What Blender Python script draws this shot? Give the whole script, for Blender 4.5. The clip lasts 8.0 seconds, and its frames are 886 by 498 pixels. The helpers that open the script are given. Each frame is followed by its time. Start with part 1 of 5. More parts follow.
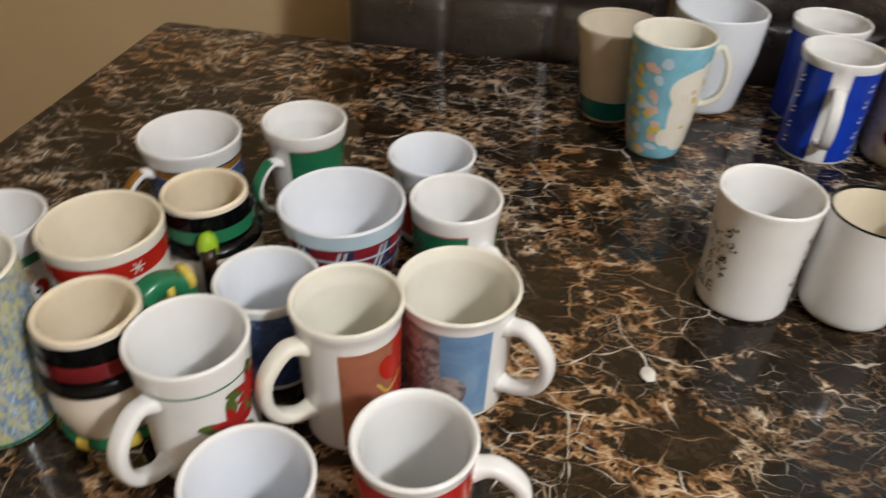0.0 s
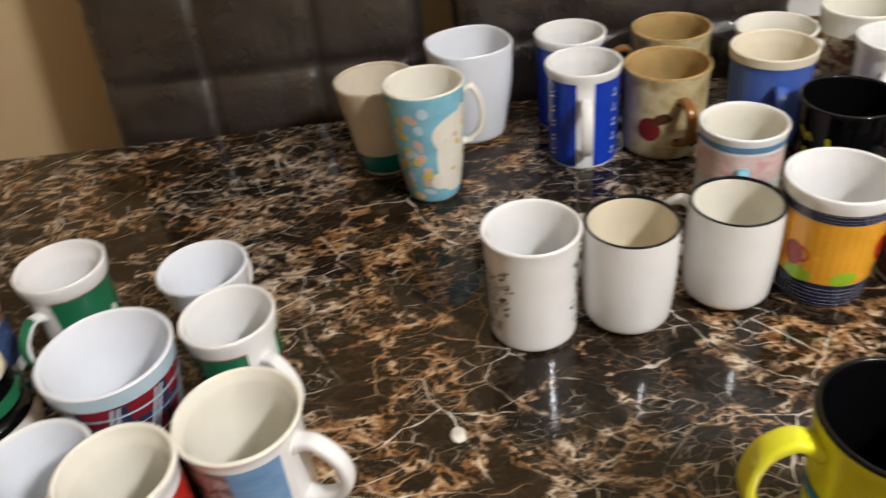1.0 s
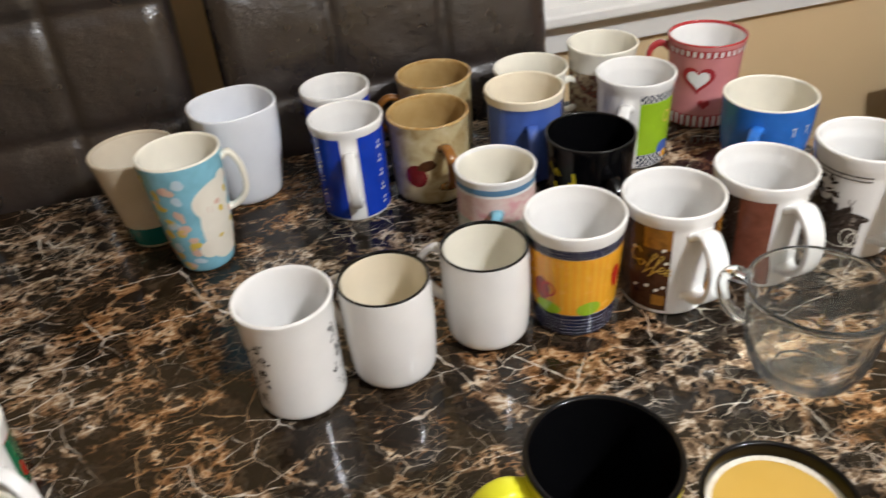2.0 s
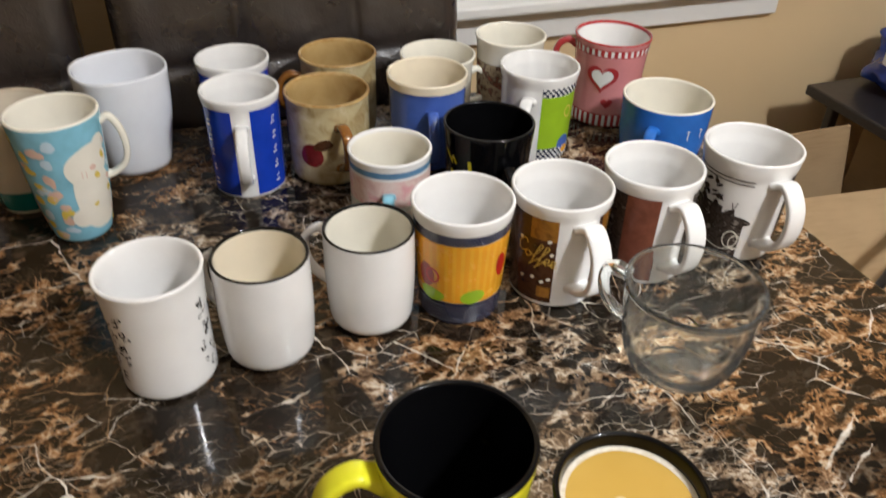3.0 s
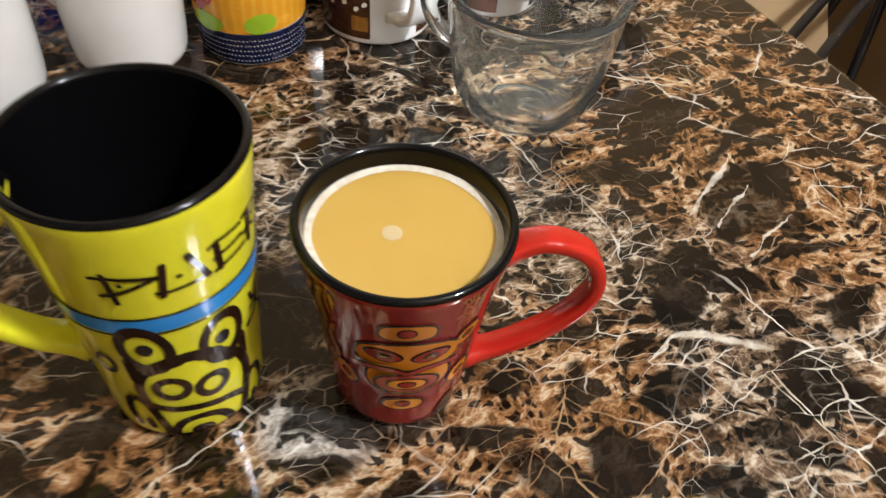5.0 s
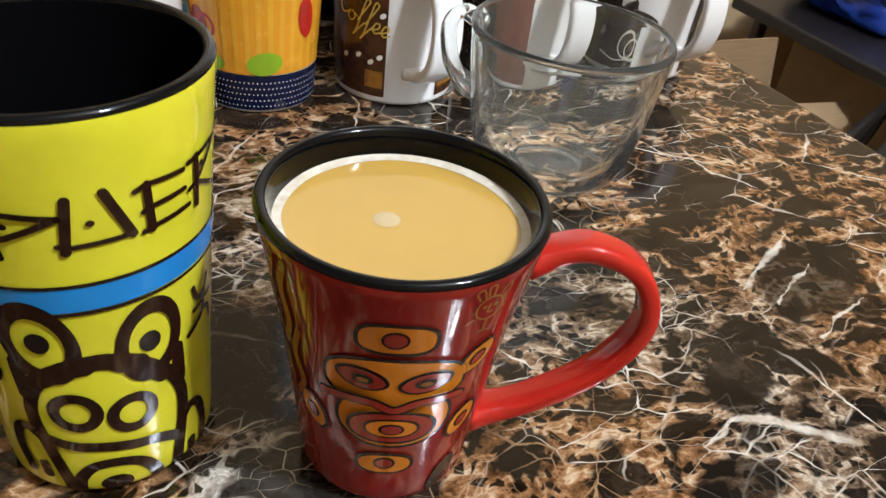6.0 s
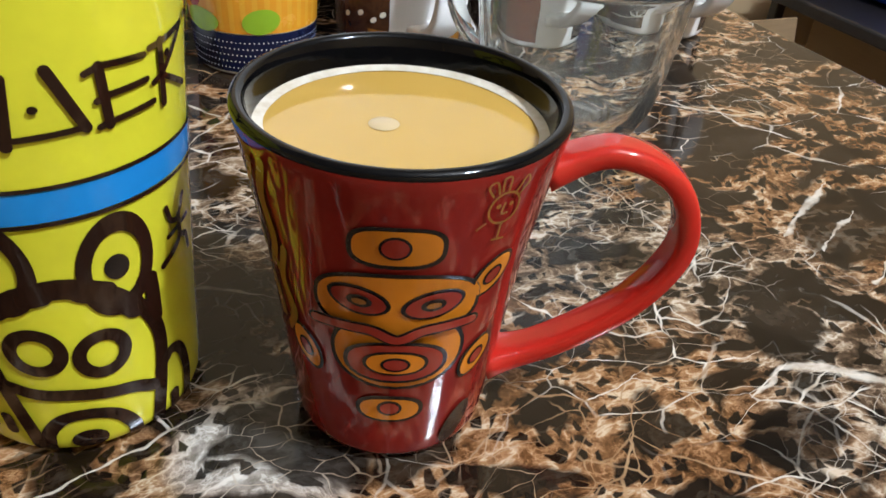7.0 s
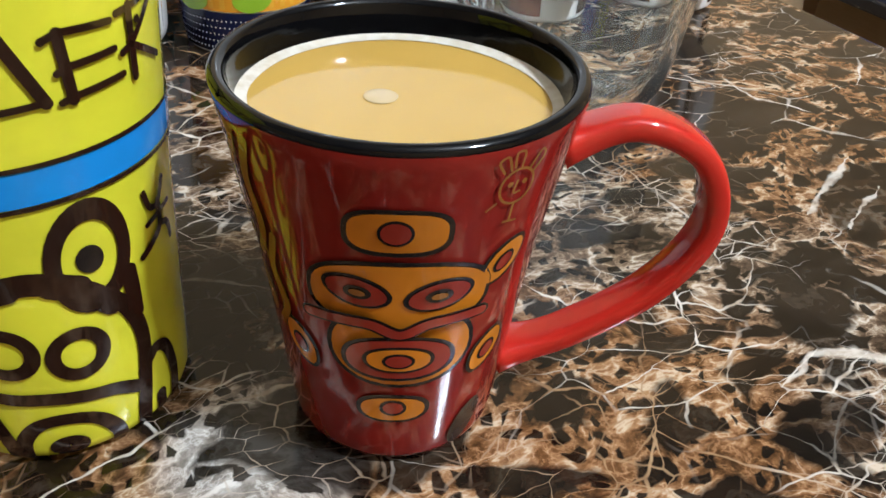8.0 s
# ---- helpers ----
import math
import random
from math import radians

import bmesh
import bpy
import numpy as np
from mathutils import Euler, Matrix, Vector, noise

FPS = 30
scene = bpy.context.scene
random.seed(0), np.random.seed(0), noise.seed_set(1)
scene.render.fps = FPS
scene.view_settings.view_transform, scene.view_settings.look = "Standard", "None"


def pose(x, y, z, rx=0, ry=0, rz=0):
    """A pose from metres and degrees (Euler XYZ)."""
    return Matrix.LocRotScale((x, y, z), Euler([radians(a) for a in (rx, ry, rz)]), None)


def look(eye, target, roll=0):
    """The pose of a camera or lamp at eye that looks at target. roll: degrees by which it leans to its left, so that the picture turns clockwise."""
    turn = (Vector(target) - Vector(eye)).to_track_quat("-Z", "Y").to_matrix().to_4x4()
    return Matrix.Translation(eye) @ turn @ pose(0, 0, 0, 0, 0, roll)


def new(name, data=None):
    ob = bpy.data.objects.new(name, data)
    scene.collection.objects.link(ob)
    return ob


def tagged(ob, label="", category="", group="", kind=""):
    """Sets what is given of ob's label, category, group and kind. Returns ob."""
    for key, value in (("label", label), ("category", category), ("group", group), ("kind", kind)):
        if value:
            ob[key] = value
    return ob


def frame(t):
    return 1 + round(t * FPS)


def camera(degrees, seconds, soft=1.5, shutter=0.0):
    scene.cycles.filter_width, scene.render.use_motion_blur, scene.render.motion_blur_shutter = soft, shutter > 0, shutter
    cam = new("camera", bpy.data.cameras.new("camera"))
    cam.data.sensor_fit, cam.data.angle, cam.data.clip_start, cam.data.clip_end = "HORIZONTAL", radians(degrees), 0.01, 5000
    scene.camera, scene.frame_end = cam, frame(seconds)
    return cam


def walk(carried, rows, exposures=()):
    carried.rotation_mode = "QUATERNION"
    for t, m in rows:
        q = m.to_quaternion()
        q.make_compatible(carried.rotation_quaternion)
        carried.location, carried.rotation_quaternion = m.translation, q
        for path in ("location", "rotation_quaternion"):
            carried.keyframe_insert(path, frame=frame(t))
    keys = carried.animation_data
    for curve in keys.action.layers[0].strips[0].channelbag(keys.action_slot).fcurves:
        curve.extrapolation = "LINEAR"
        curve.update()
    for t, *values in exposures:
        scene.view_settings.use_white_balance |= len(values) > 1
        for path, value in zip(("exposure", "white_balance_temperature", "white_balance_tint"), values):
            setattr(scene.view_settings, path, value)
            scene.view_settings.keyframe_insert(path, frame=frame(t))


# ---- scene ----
cam = camera(59.6, 8.0, shutter=0.5)
PATH = [
    (0, (0.083, 0.077, 0.43), (0.025, 1.671, -0.777), 1.7),
    (0.5, (0.121, 0.093, 0.452), (0.2, 1.704, -0.732), -3.0),
    (1, (0.169, 0.106, 0.47), (0.422, 1.7, -0.712), -6.5),
    (1.5, (0.218, 0.104, 0.473), (0.663, 1.668, -0.69), -6.9),
    (2, (0.258, 0.093, 0.485), (0.875, 1.609, -0.665), -5.3),
    (2.2, (0.269, 0.089, 0.484), (0.949, 1.592, -0.647), -4.2),
    (3.3, (0.292, 0.083, 0.448), (1.079, 1.427, -0.806), 3.4),
    (3.5, (0.293, 0.08, 0.435), (1.065, 1.348, -0.905), 3.7),
    (4, (0.321, 0.073, 0.429), (1.063, 1.197, -1.05), 1.6),
    (4.2, (0.341, 0.074, 0.417), (1.083, 1.141, -1.103), 1.1),
    (5.3, (0.409, 0.097, 0.283), (1.306, 1.223, -1.105), 7.8),
    (5.5, (0.412, 0.098, 0.264), (1.338, 1.297, -1.043), 8.2),
    (6, (0.415, 0.102, 0.231), (1.361, 1.428, -0.93), 7.6),
    (6.5, (0.418, 0.104, 0.207), (1.346, 1.473, -0.918), 6.1),
    (7, (0.425, 0.106, 0.191), (1.34, 1.47, -0.949), 5.1),
    (7.5, (0.428, 0.112, 0.187), (1.335, 1.469, -0.97), 4.5),
    (8, (0.433, 0.119, 0.18), (1.332, 1.468, -0.991), 4.0),
]
TONE = [(0, -0.09, 6200, 8), (0.5, 0.02, 6250, 9), (1.5, 0.15, 6200, 9), (2, 0.10, 6150, 9), (3.5, -0.01, 6250, 9), (4.2, 0.02, 6400, 10), (5.5, 0.08, 5900, 8), (6.5, 0.07, 5650, 7), (8, 0.14, 5400, 6)]
walk(cam, [(t, look(eye, target, roll)) for t, eye, target, roll in PATH], TONE)

# ---- world and light ----
world = bpy.data.worlds.new("room_dusk")
world.use_nodes = True
scene.world = world
world.node_tree.nodes["Background"].inputs[0].default_value = (0.9, 0.85, 0.78, 1)
world.node_tree.nodes["Background"].inputs[1].default_value = 0.05

ANG = radians(-8.9)          # the table stands turned against the camera's first heading
UX, UV = Vector((math.cos(ANG), math.sin(ANG), 0)), Vector((math.sin(ANG), -math.cos(ANG), 0))
CORNER = Vector((-0.379, 1.17, 0))   # back left corner of the table top, table top at z = 0
LONG, DEEP = 1.45, 0.90
FLOOR, CEIL = -0.76, 1.68


def at(s, v, z=0.0):
    """A place s along the table's back edge, v towards its front, z over its top."""
    return CORNER + UX * s + UV * v + Vector((0, 0, z))


WARM = (1.0, 0.985, 0.975)


def bulb(name, place, power, radius):
    data = bpy.data.lights.new(name, "POINT")
    data.energy, data.color, data.shadow_soft_size = power, WARM, radius
    ob = new(name, data)
    ob.location = place
    return ob


# a cluster of bulbs under the ceiling, and a small one by the window
for k in range(3):
    bulb("ceiling_bulb", (0.97 + 0.06 * math.cos(2.1 * k), -0.52 + 0.06 * math.sin(2.1 * k), 1.34), 35.5, 0.03)
bulb("wall_bulb", at(1.29, -0.20, 0.475), 0.18, 0.013)


# ---- materials ----
class Mat:
    """A node material with a principled shader, and short ways to add nodes."""

    def __init__(self, name, colour=(0.8, 0.8, 0.8), rough=0.4, metal=0.0, **more):
        self.m = bpy.data.materials.new(name)
        self.m.use_nodes = True
        self.t = self.m.node_tree
        self.p = self.t.nodes["Principled BSDF"]
        self.p.inputs["Base Color"].default_value = (*colour, 1)
        self.p.inputs["Roughness"].default_value = rough
        self.p.inputs["Metallic"].default_value = metal
        for key, value in more.items():
            self.p.inputs[key.replace("_", " ")].default_value = value

    def node(self, kind, **inputs):
        n = self.t.nodes.new(kind)
        for key, value in inputs.items():
            key = key.replace("_", " ")
            if isinstance(value, bpy.types.NodeSocket):
                self.t.links.new(value, n.inputs[key])
            else:
                n.inputs[key].default_value = value
        return n

    def link(self, a, b):
        self.t.links.new(a, b)

    def coords(self):
        return self.node("ShaderNodeTexCoord").outputs["Object"]

    def noise(self, vector, scale, detail=3.0, rough=0.55, dist=0.0):
        return self.node("ShaderNodeTexNoise", Vector=vector, Scale=scale, Detail=detail, Roughness=rough, Distortion=dist)

    def ramp(self, fac, stops):
        n = self.t.nodes.new("ShaderNodeValToRGB")
        els = n.color_ramp.elements
        while len(els) < len(stops):
            els.new(0.5)
        for e, (pos, col) in zip(els, stops):
            e.position = pos
            e.color = (*col, 1) if len(col) == 3 else col
        self.link(fac, n.inputs[0])
        return n.outputs[0]

    def mix(self, fac, a, b, blend="MIX"):
        n = self.t.nodes.new("ShaderNodeMix")
        n.data_type, n.blend_type = "RGBA", blend
        for key, value in ((0, fac), (6, a), (7, b)):
            if isinstance(value, bpy.types.NodeSocket):
                self.link(value, n.inputs[key])
            elif key == 0:
                n.inputs[key].default_value = value
            else:
                n.inputs[key].default_value = (*value, 1)
        return n.outputs[2]

    def remap(self, value, a, b, c=0.0, d=1.0):
        n = self.node("ShaderNodeMapRange", Value=value)
        for key, v in zip(("From Min", "From Max", "To Min", "To Max"), (a, b, c, d)):
            n.inputs[key].default_value = v
        return n.outputs[0]

    def math(self, op, a, b=0.0):
        n = self.t.nodes.new("ShaderNodeMath")
        n.operation = op
        for k, value in enumerate((a, b)):
            if isinstance(value, bpy.types.NodeSocket):
                self.link(value, n.inputs[k])
            else:
                n.inputs[k].default_value = value
        return n.outputs[0]

    def bump(self, height, strength, distance):
        n = self.node("ShaderNodeBump", Height=height, Strength=strength, Distance=distance)
        self.link(n.outputs[0], self.p.inputs["Normal"])

    def base(self, socket):
        self.link(socket, self.p.inputs["Base Color"])

    def rough(self, socket):
        self.link(socket, self.p.inputs["Roughness"])


def glaze(name, colour, rough=0.08, vary=0.08, relief=0.10, coat=0.25, gloss=0.5):
    """Fired ceramic glaze: faint cloudiness, pooled thickness and a soft orange-peel relief."""
    m = Mat(name, colour, rough, Coat_Weight=coat, Coat_Roughness=0.05, Specular_IOR_Level=gloss)
    c = m.coords()
    cloud = m.noise(c, 35, 4)
    dark = tuple(x * (1 - vary * 2) for x in colour)
    col = m.ramp(cloud.outputs[0], [(0.3, dark), (0.62, colour)])
    m.base(col)
    m.rough(m.remap(m.noise(c, 90, 3).outputs[0], 0.3, 0.7, rough * 0.75, rough * 1.5))
    m.bump(m.noise(c, 160, 2).outputs[0], relief, 0.0006)
    return m.m


def printed(name, colours, scale=120, rough=0.22, stretch=(1, 1, 1)):
    """A transfer print: blotches of a few inks under the glaze."""
    m = Mat(name, colours[0], rough)
    mp = m.node("ShaderNodeMapping", Vector=m.coords(), Scale=stretch)
    n = m.noise(mp.outputs[0], scale, 5, 0.6, 0.6)
    k = len(colours)
    m.base(m.ramp(n.outputs[0], [(0.32 + 0.36 * i / max(1, k - 1), c) for i, c in enumerate(colours)]))
    m.bump(m.noise(m.coords(), 300, 2).outputs[0], 0.08, 0.0004)
    return m.m


def marble():
    m = Mat("dark_emperador_marble", rough=0.1, Specular_IOR_Level=0.34)
    c = m.coords()
    w1 = m.noise(c, 7, 4).outputs["Color"]
    w2 = m.noise(c, 26, 4).outputs["Color"]
    vm = m.t.nodes.new("ShaderNodeVectorMath"); vm.operation = "MULTIPLY_ADD"
    m.link(w1, vm.inputs[0]); vm.inputs[1].default_value = (0.055, 0.055, 0.0); m.link(c, vm.inputs[2])
    vm2 = m.t.nodes.new("ShaderNodeVectorMath"); vm2.operation = "MULTIPLY_ADD"
    m.link(w2, vm2.inputs[0]); vm2.inputs[1].default_value = (0.014, 0.014, 0.0); m.link(vm.outputs[0], vm2.inputs[2])
    v = vm2.outputs[0]

    def cells(scale, feature, vec=v):
        n = m.t.nodes.new("ShaderNodeTexVoronoi")
        n.feature, n.voronoi_dimensions = feature, "2D"
        n.inputs["Scale"].default_value = scale
        m.link(vec, n.inputs["Vector"])
        return n

    ragged = m.t.nodes.new("ShaderNodeVectorMath"); ragged.operation = "MULTIPLY_ADD"
    m.link(m.noise(c, 110, 4).outputs["Color"], ragged.inputs[0]); ragged.inputs[1].default_value = (0.0030, 0.0030, 0.0); m.link(v, ragged.inputs[2])
    rv = ragged.outputs[0]
    # dark slate-brown stone between a fibrous tan, rust and beige bed
    region = m.noise(c, 5.2, 5, 0.6).outputs[0]
    cloud = m.noise(rv, 46, 10, 0.70).outputs[0]
    grain = m.noise(c, 330, 5, 0.7).outputs[0]
    stone = m.ramp(m.noise(rv, 30, 9, 0.66).outputs[0], [(0.34, (0.0020, 0.0016, 0.0014)), (0.52, (0.0052, 0.0038, 0.0029)), (0.62, (0.0150, 0.0105, 0.0074)), (0.74, (0.050, 0.037, 0.026))])

    umber = m.ramp(m.noise(rv, 30, 9, 0.66).outputs[0], [(0.34, (0.0030, 0.0018, 0.0010)), (0.52, (0.0090, 0.0052, 0.0027)), (0.62, (0.026, 0.0155, 0.0078)), (0.74, (0.070, 0.046, 0.026))])
    breadth = m.node("ShaderNodeSeparateXYZ", Vector=v).outputs[0]
    stone = m.mix(m.remap(m.math("ADD", breadth, m.math("MULTIPLY", m.noise(c, 6, 4).outputs[0], 0.5)), 0.85, 1.20, 0.9, 0.1), stone, umber)

    def ridge(scale, vec):
        n = m.noise(vec, scale, 5, 0.6).outputs[0]
        return m.remap(m.math("ABSOLUTE", m.math("SUBTRACT", n, 0.5)), 0.0, 0.10, 1, 0)

    stretch = m.node("ShaderNodeMapping", Vector=rv, Rotation=(0, 0, 0.5), Scale=(0.55, 1.0, 1.0)).outputs[0]
    fibre = m.math("MAXIMUM", ridge(38, stretch), m.math("MULTIPLY", ridge(95, rv), 0.8))
    facet = m.node("ShaderNodeSeparateColor", Color=cells(260, "F1", rv).outputs["Color"]).outputs[0]
    mixed = m.math("ADD", m.math("ADD", m.math("MULTIPLY", m.math("POWER", fibre, 2.4), 0.33), m.math("MULTIPLY", cloud, 0.80)), m.math("ADD", m.math("MULTIPLY", grain, 0.20), m.math("MULTIPLY", facet, 0.06)))
    beige = m.ramp(mixed, [(0.39, (0.010, 0.0066, 0.0042)), (0.50, (0.040, 0.025, 0.0145)), (0.61, (0.108, 0.070, 0.041)), (0.74, (0.27, 0.195, 0.126)), (0.89, (0.56, 0.48, 0.38))])
    rusty = m.ramp(mixed, [(0.39, (0.012, 0.0062, 0.0030)), (0.50, (0.056, 0.026, 0.0095)), (0.61, (0.160, 0.074, 0.026)), (0.74, (0.33, 0.180, 0.080)), (0.89, (0.55, 0.42, 0.28))])
    rust = m.noise(c, 4.0, 3).outputs[0]
    beds = None
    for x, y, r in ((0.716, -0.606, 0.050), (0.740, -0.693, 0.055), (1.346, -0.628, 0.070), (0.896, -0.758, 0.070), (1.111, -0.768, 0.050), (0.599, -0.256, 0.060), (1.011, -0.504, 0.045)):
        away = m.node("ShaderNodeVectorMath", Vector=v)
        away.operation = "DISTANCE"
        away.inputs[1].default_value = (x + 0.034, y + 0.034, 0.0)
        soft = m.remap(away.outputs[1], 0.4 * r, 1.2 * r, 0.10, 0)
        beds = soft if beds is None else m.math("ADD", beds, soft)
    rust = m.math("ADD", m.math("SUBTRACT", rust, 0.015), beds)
    ahead = m.node("ShaderNodeSeparateXYZ", Vector=c).outputs[1]
    tan = m.mix(m.remap(m.math("ADD", rust, m.remap(ahead, -0.35, -0.85, -0.03, 0.03)), 0.41, 0.55), beige, rusty)
    # pebbles set close together in the dark zones and loosely in the tan ones
    across = m.node("ShaderNodeSeparateXYZ", Vector=c).outputs[0]
    zone = m.math("ADD", m.math("ADD", region, m.remap(across, 0.75, 1.15, 0.070, 0.135)), m.math("MULTIPLY", m.math("SUBTRACT", m.noise(c, 19, 4).outputs[0], 0.5), 0.55))
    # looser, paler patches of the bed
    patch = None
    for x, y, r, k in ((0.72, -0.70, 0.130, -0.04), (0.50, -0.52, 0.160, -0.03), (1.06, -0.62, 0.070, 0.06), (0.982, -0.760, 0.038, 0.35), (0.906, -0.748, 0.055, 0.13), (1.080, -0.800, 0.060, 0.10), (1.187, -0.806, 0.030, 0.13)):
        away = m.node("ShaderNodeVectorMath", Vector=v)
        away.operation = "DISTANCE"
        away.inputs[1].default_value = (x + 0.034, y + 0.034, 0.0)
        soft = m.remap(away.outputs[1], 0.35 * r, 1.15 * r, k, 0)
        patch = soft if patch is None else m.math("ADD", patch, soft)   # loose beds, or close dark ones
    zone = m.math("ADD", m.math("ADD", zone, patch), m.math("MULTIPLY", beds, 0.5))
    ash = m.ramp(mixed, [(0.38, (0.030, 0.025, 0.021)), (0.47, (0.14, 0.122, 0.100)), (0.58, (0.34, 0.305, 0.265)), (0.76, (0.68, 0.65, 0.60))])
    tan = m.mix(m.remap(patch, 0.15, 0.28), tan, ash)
    dark = None
    long1 = m.node("ShaderNodeMapping", Vector=rv, Rotation=(0, 0, 0.35), Scale=(0.68, 1.0, 1.0)).outputs[0]
    long2 = m.node("ShaderNodeMapping", Vector=rv, Rotation=(0, 0, -0.7), Scale=(0.62, 1.0, 1.0)).outputs[0]
    for scale, share, thin, wide, vec in ((17, 0.34, 0.010, 0.30, long1), (36, 0.30, 0.020, 0.32, long2), (78, 0.30, 0.035, 0.36, long1), (150, 0.50, 0.05, 0.30, rv)):
        pick = m.node("ShaderNodeSeparateColor", Color=cells(scale, "F1", vec).outputs["Color"])
        chosen = m.remap(m.math("SUBTRACT", pick.outputs[0], m.remap(zone, 0.40, 0.60, -0.20, share)), 0.0, 0.02)
        gap = m.math("ADD", m.remap(zone, 0.42, 0.66, thin, wide * 0.5), m.math("MULTIPLY", pick.outputs[1], m.remap(zone, 0.42, 0.60, 0.01, 0.12)))
        lump = m.math("MULTIPLY", chosen, m.remap(m.math("SUBTRACT", cells(scale, "DISTANCE_TO_EDGE", vec).outputs[0], gap), -0.02, 0.060))
        dark = lump if dark is None else m.math("MAXIMUM", dark, lump)
    col = m.mix(m.math("MULTIPLY", dark, 0.95), tan, stone)
    # pale veins of uneven width
    pale = m.ramp(m.noise(v, 70, 4).outputs[0], [(0.3, (0.30, 0.225, 0.150)), (0.60, (0.72, 0.66, 0.57))])
    swell = m.noise(c, 42, 3).outputs[0]

    def vein(scale, width, vec, gate_scale, lo, hi):
        edge = cells(scale, "DISTANCE_TO_EDGE", vec).outputs[0]
        ratio = m.math("DIVIDE", edge, m.math("MULTIPLY", m.remap(swell, 0.38, 0.66, 0.08, 1.2), width))
        return m.math("MULTIPLY", m.remap(ratio, 0.35, 1.0, 1, 0), m.remap(m.noise(c, gate_scale, 3).outputs[0], lo, hi))

    # cracks from hair-thin to broad, each kind gathered in its own zones; rust-coloured where the bed is rusty
    bent1 = m.node("ShaderNodeMapping", Vector=v, Rotation=(0, 0, 1.1), Scale=(0.74, 1.0, 1.0)).outputs[0]
    bent2 = m.node("ShaderNodeMapping", Vector=v, Rotation=(0, 0, -0.25), Scale=(0.60, 1.0, 1.0)).outputs[0]
    ochre = m.ramp(m.noise(v, 55, 4).outputs[0], [(0.3, (0.16, 0.080, 0.032)), (0.62, (0.42, 0.27, 0.14))])
    tint = m.mix(m.remap(rust, 0.44, 0.56), pale, ochre)
    for scale, width, vec, gs, lo, hi, k, ink in ((150, 0.055, bent2, 20, 0.53, 0.62, 0.50, tint), (82, 0.042, bent1, 13, 0.52, 0.60, 0.70, tint), (52, 0.034, bent2, 10, 0.51, 0.58, 0.85, pale),
                                                  (27, 0.023, bent1, 8, 0.50, 0.57, 0.85, tint), (13, 0.0135, bent2, 6, 0.48, 0.56, 0.95, pale)):
        col = m.mix(m.math("MULTIPLY", vein(scale, width, vec, gs, lo, hi), k), col, ink)
    # the slab's own dark ovals and bright veins; the last oval darkens the gap between the front mugs
    bent = m.t.nodes.new("ShaderNodeVectorMath"); bent.operation = "MULTIPLY_ADD"
    m.link(m.noise(c, 30, 4).outputs["Color"], bent.inputs[0]); bent.inputs[1].default_value = (0.016, 0.016, 0.0); m.link(c, bent.inputs[2])
    for x, y, rx, ry, turn in ((1.277, -0.713, 0.045, 0.026, 30), (1.291, -0.742, 0.016, 0.009, 30), (1.176, -0.772, 0.011, 0.015, 10), (1.148, -0.813, 0.022, 0.014, 0), (1.178, -0.850, 0.014, 0.009, -30),
                               (1.235, -0.800, 0.007, 0.006, 0), (0.795, -0.208, 0.034, 0.022, 0), (0.898, -0.508, 0.017, 0.012, 0), (1.207, -0.658, 0.022, 0.012, 10), (1.141, -0.866, 0.012, 0.014, 20), (0.982, -0.690, 0.028, 0.034, 10)):
        mp = m.node("ShaderNodeMapping", Vector=bent.outputs[0], Location=(x + 0.008, y + 0.008, 0), Rotation=(0, 0, radians(turn)), Scale=(rx, ry, 1))
        mp.vector_type = "TEXTURE"
        flat = m.node("ShaderNodeVectorMath", Vector=mp.outputs[0])
        flat.operation = "MULTIPLY"
        flat.inputs[1].default_value = (1, 1, 0)
        ln = m.node("ShaderNodeVectorMath", Vector=flat.outputs[0])
        ln.operation = "LENGTH"
        col = m.mix(m.remap(ln.outputs[1], 0.86, 1.04, 0.84, 0), col, stone)
    for ax, ay, bx, by, w in ((1.146, -0.792, 1.168, -0.785, 0.0018), (1.168, -0.785, 1.186, -0.789, 0.0035), (1.186, -0.789, 1.211, -0.811, 0.0050), (0.749, -0.680, 0.802, -0.711, 0.0013), (1.234, -0.712, 1.294, -0.676, 0.0030),
                              (1.244, -0.729, 1.287, -0.702, 0.0018), (1.298, -0.578, 1.297, -0.607, 0.0016), (1.297, -0.607, 1.318, -0.630, 0.0018), (1.246, -0.753, 1.296, -0.734, 0.0014), (0.969, -0.482, 1.006, -0.524, 0.0016)):
        long = math.hypot(bx - ax, by - ay)
        mp = m.node("ShaderNodeMapping", Vector=bent.outputs[0], Location=(ax + 0.008, ay + 0.008, 0), Rotation=(0, 0, math.atan2(by - ay, bx - ax)))
        mp.vector_type = "TEXTURE"
        xyz = m.node("ShaderNodeSeparateXYZ", Vector=mp.outputs[0])
        off = m.math("SUBTRACT", xyz.outputs[0], m.math("MINIMUM", m.math("MAXIMUM", xyz.outputs[0], 0.0), long))
        dist = m.math("SQRT", m.math("ADD", m.math("MULTIPLY", off, off), m.math("MULTIPLY", xyz.outputs[1], xyz.outputs[1])))
        col = m.mix(m.remap(m.math("DIVIDE", dist, m.remap(swell, 0.40, 0.62, 0.15 * w, 1.1 * w)), 0.40, 1.0, 0.75, 0), col, pale)
    m.base(col)
    m.rough(m.remap(m.noise(c, 22, 5).outputs[0], 0.35, 0.7, 0.05, 0.12))
    m.bump(m.noise(c, 240, 2).outputs[0], 0.03, 0.0004)
    return m.m


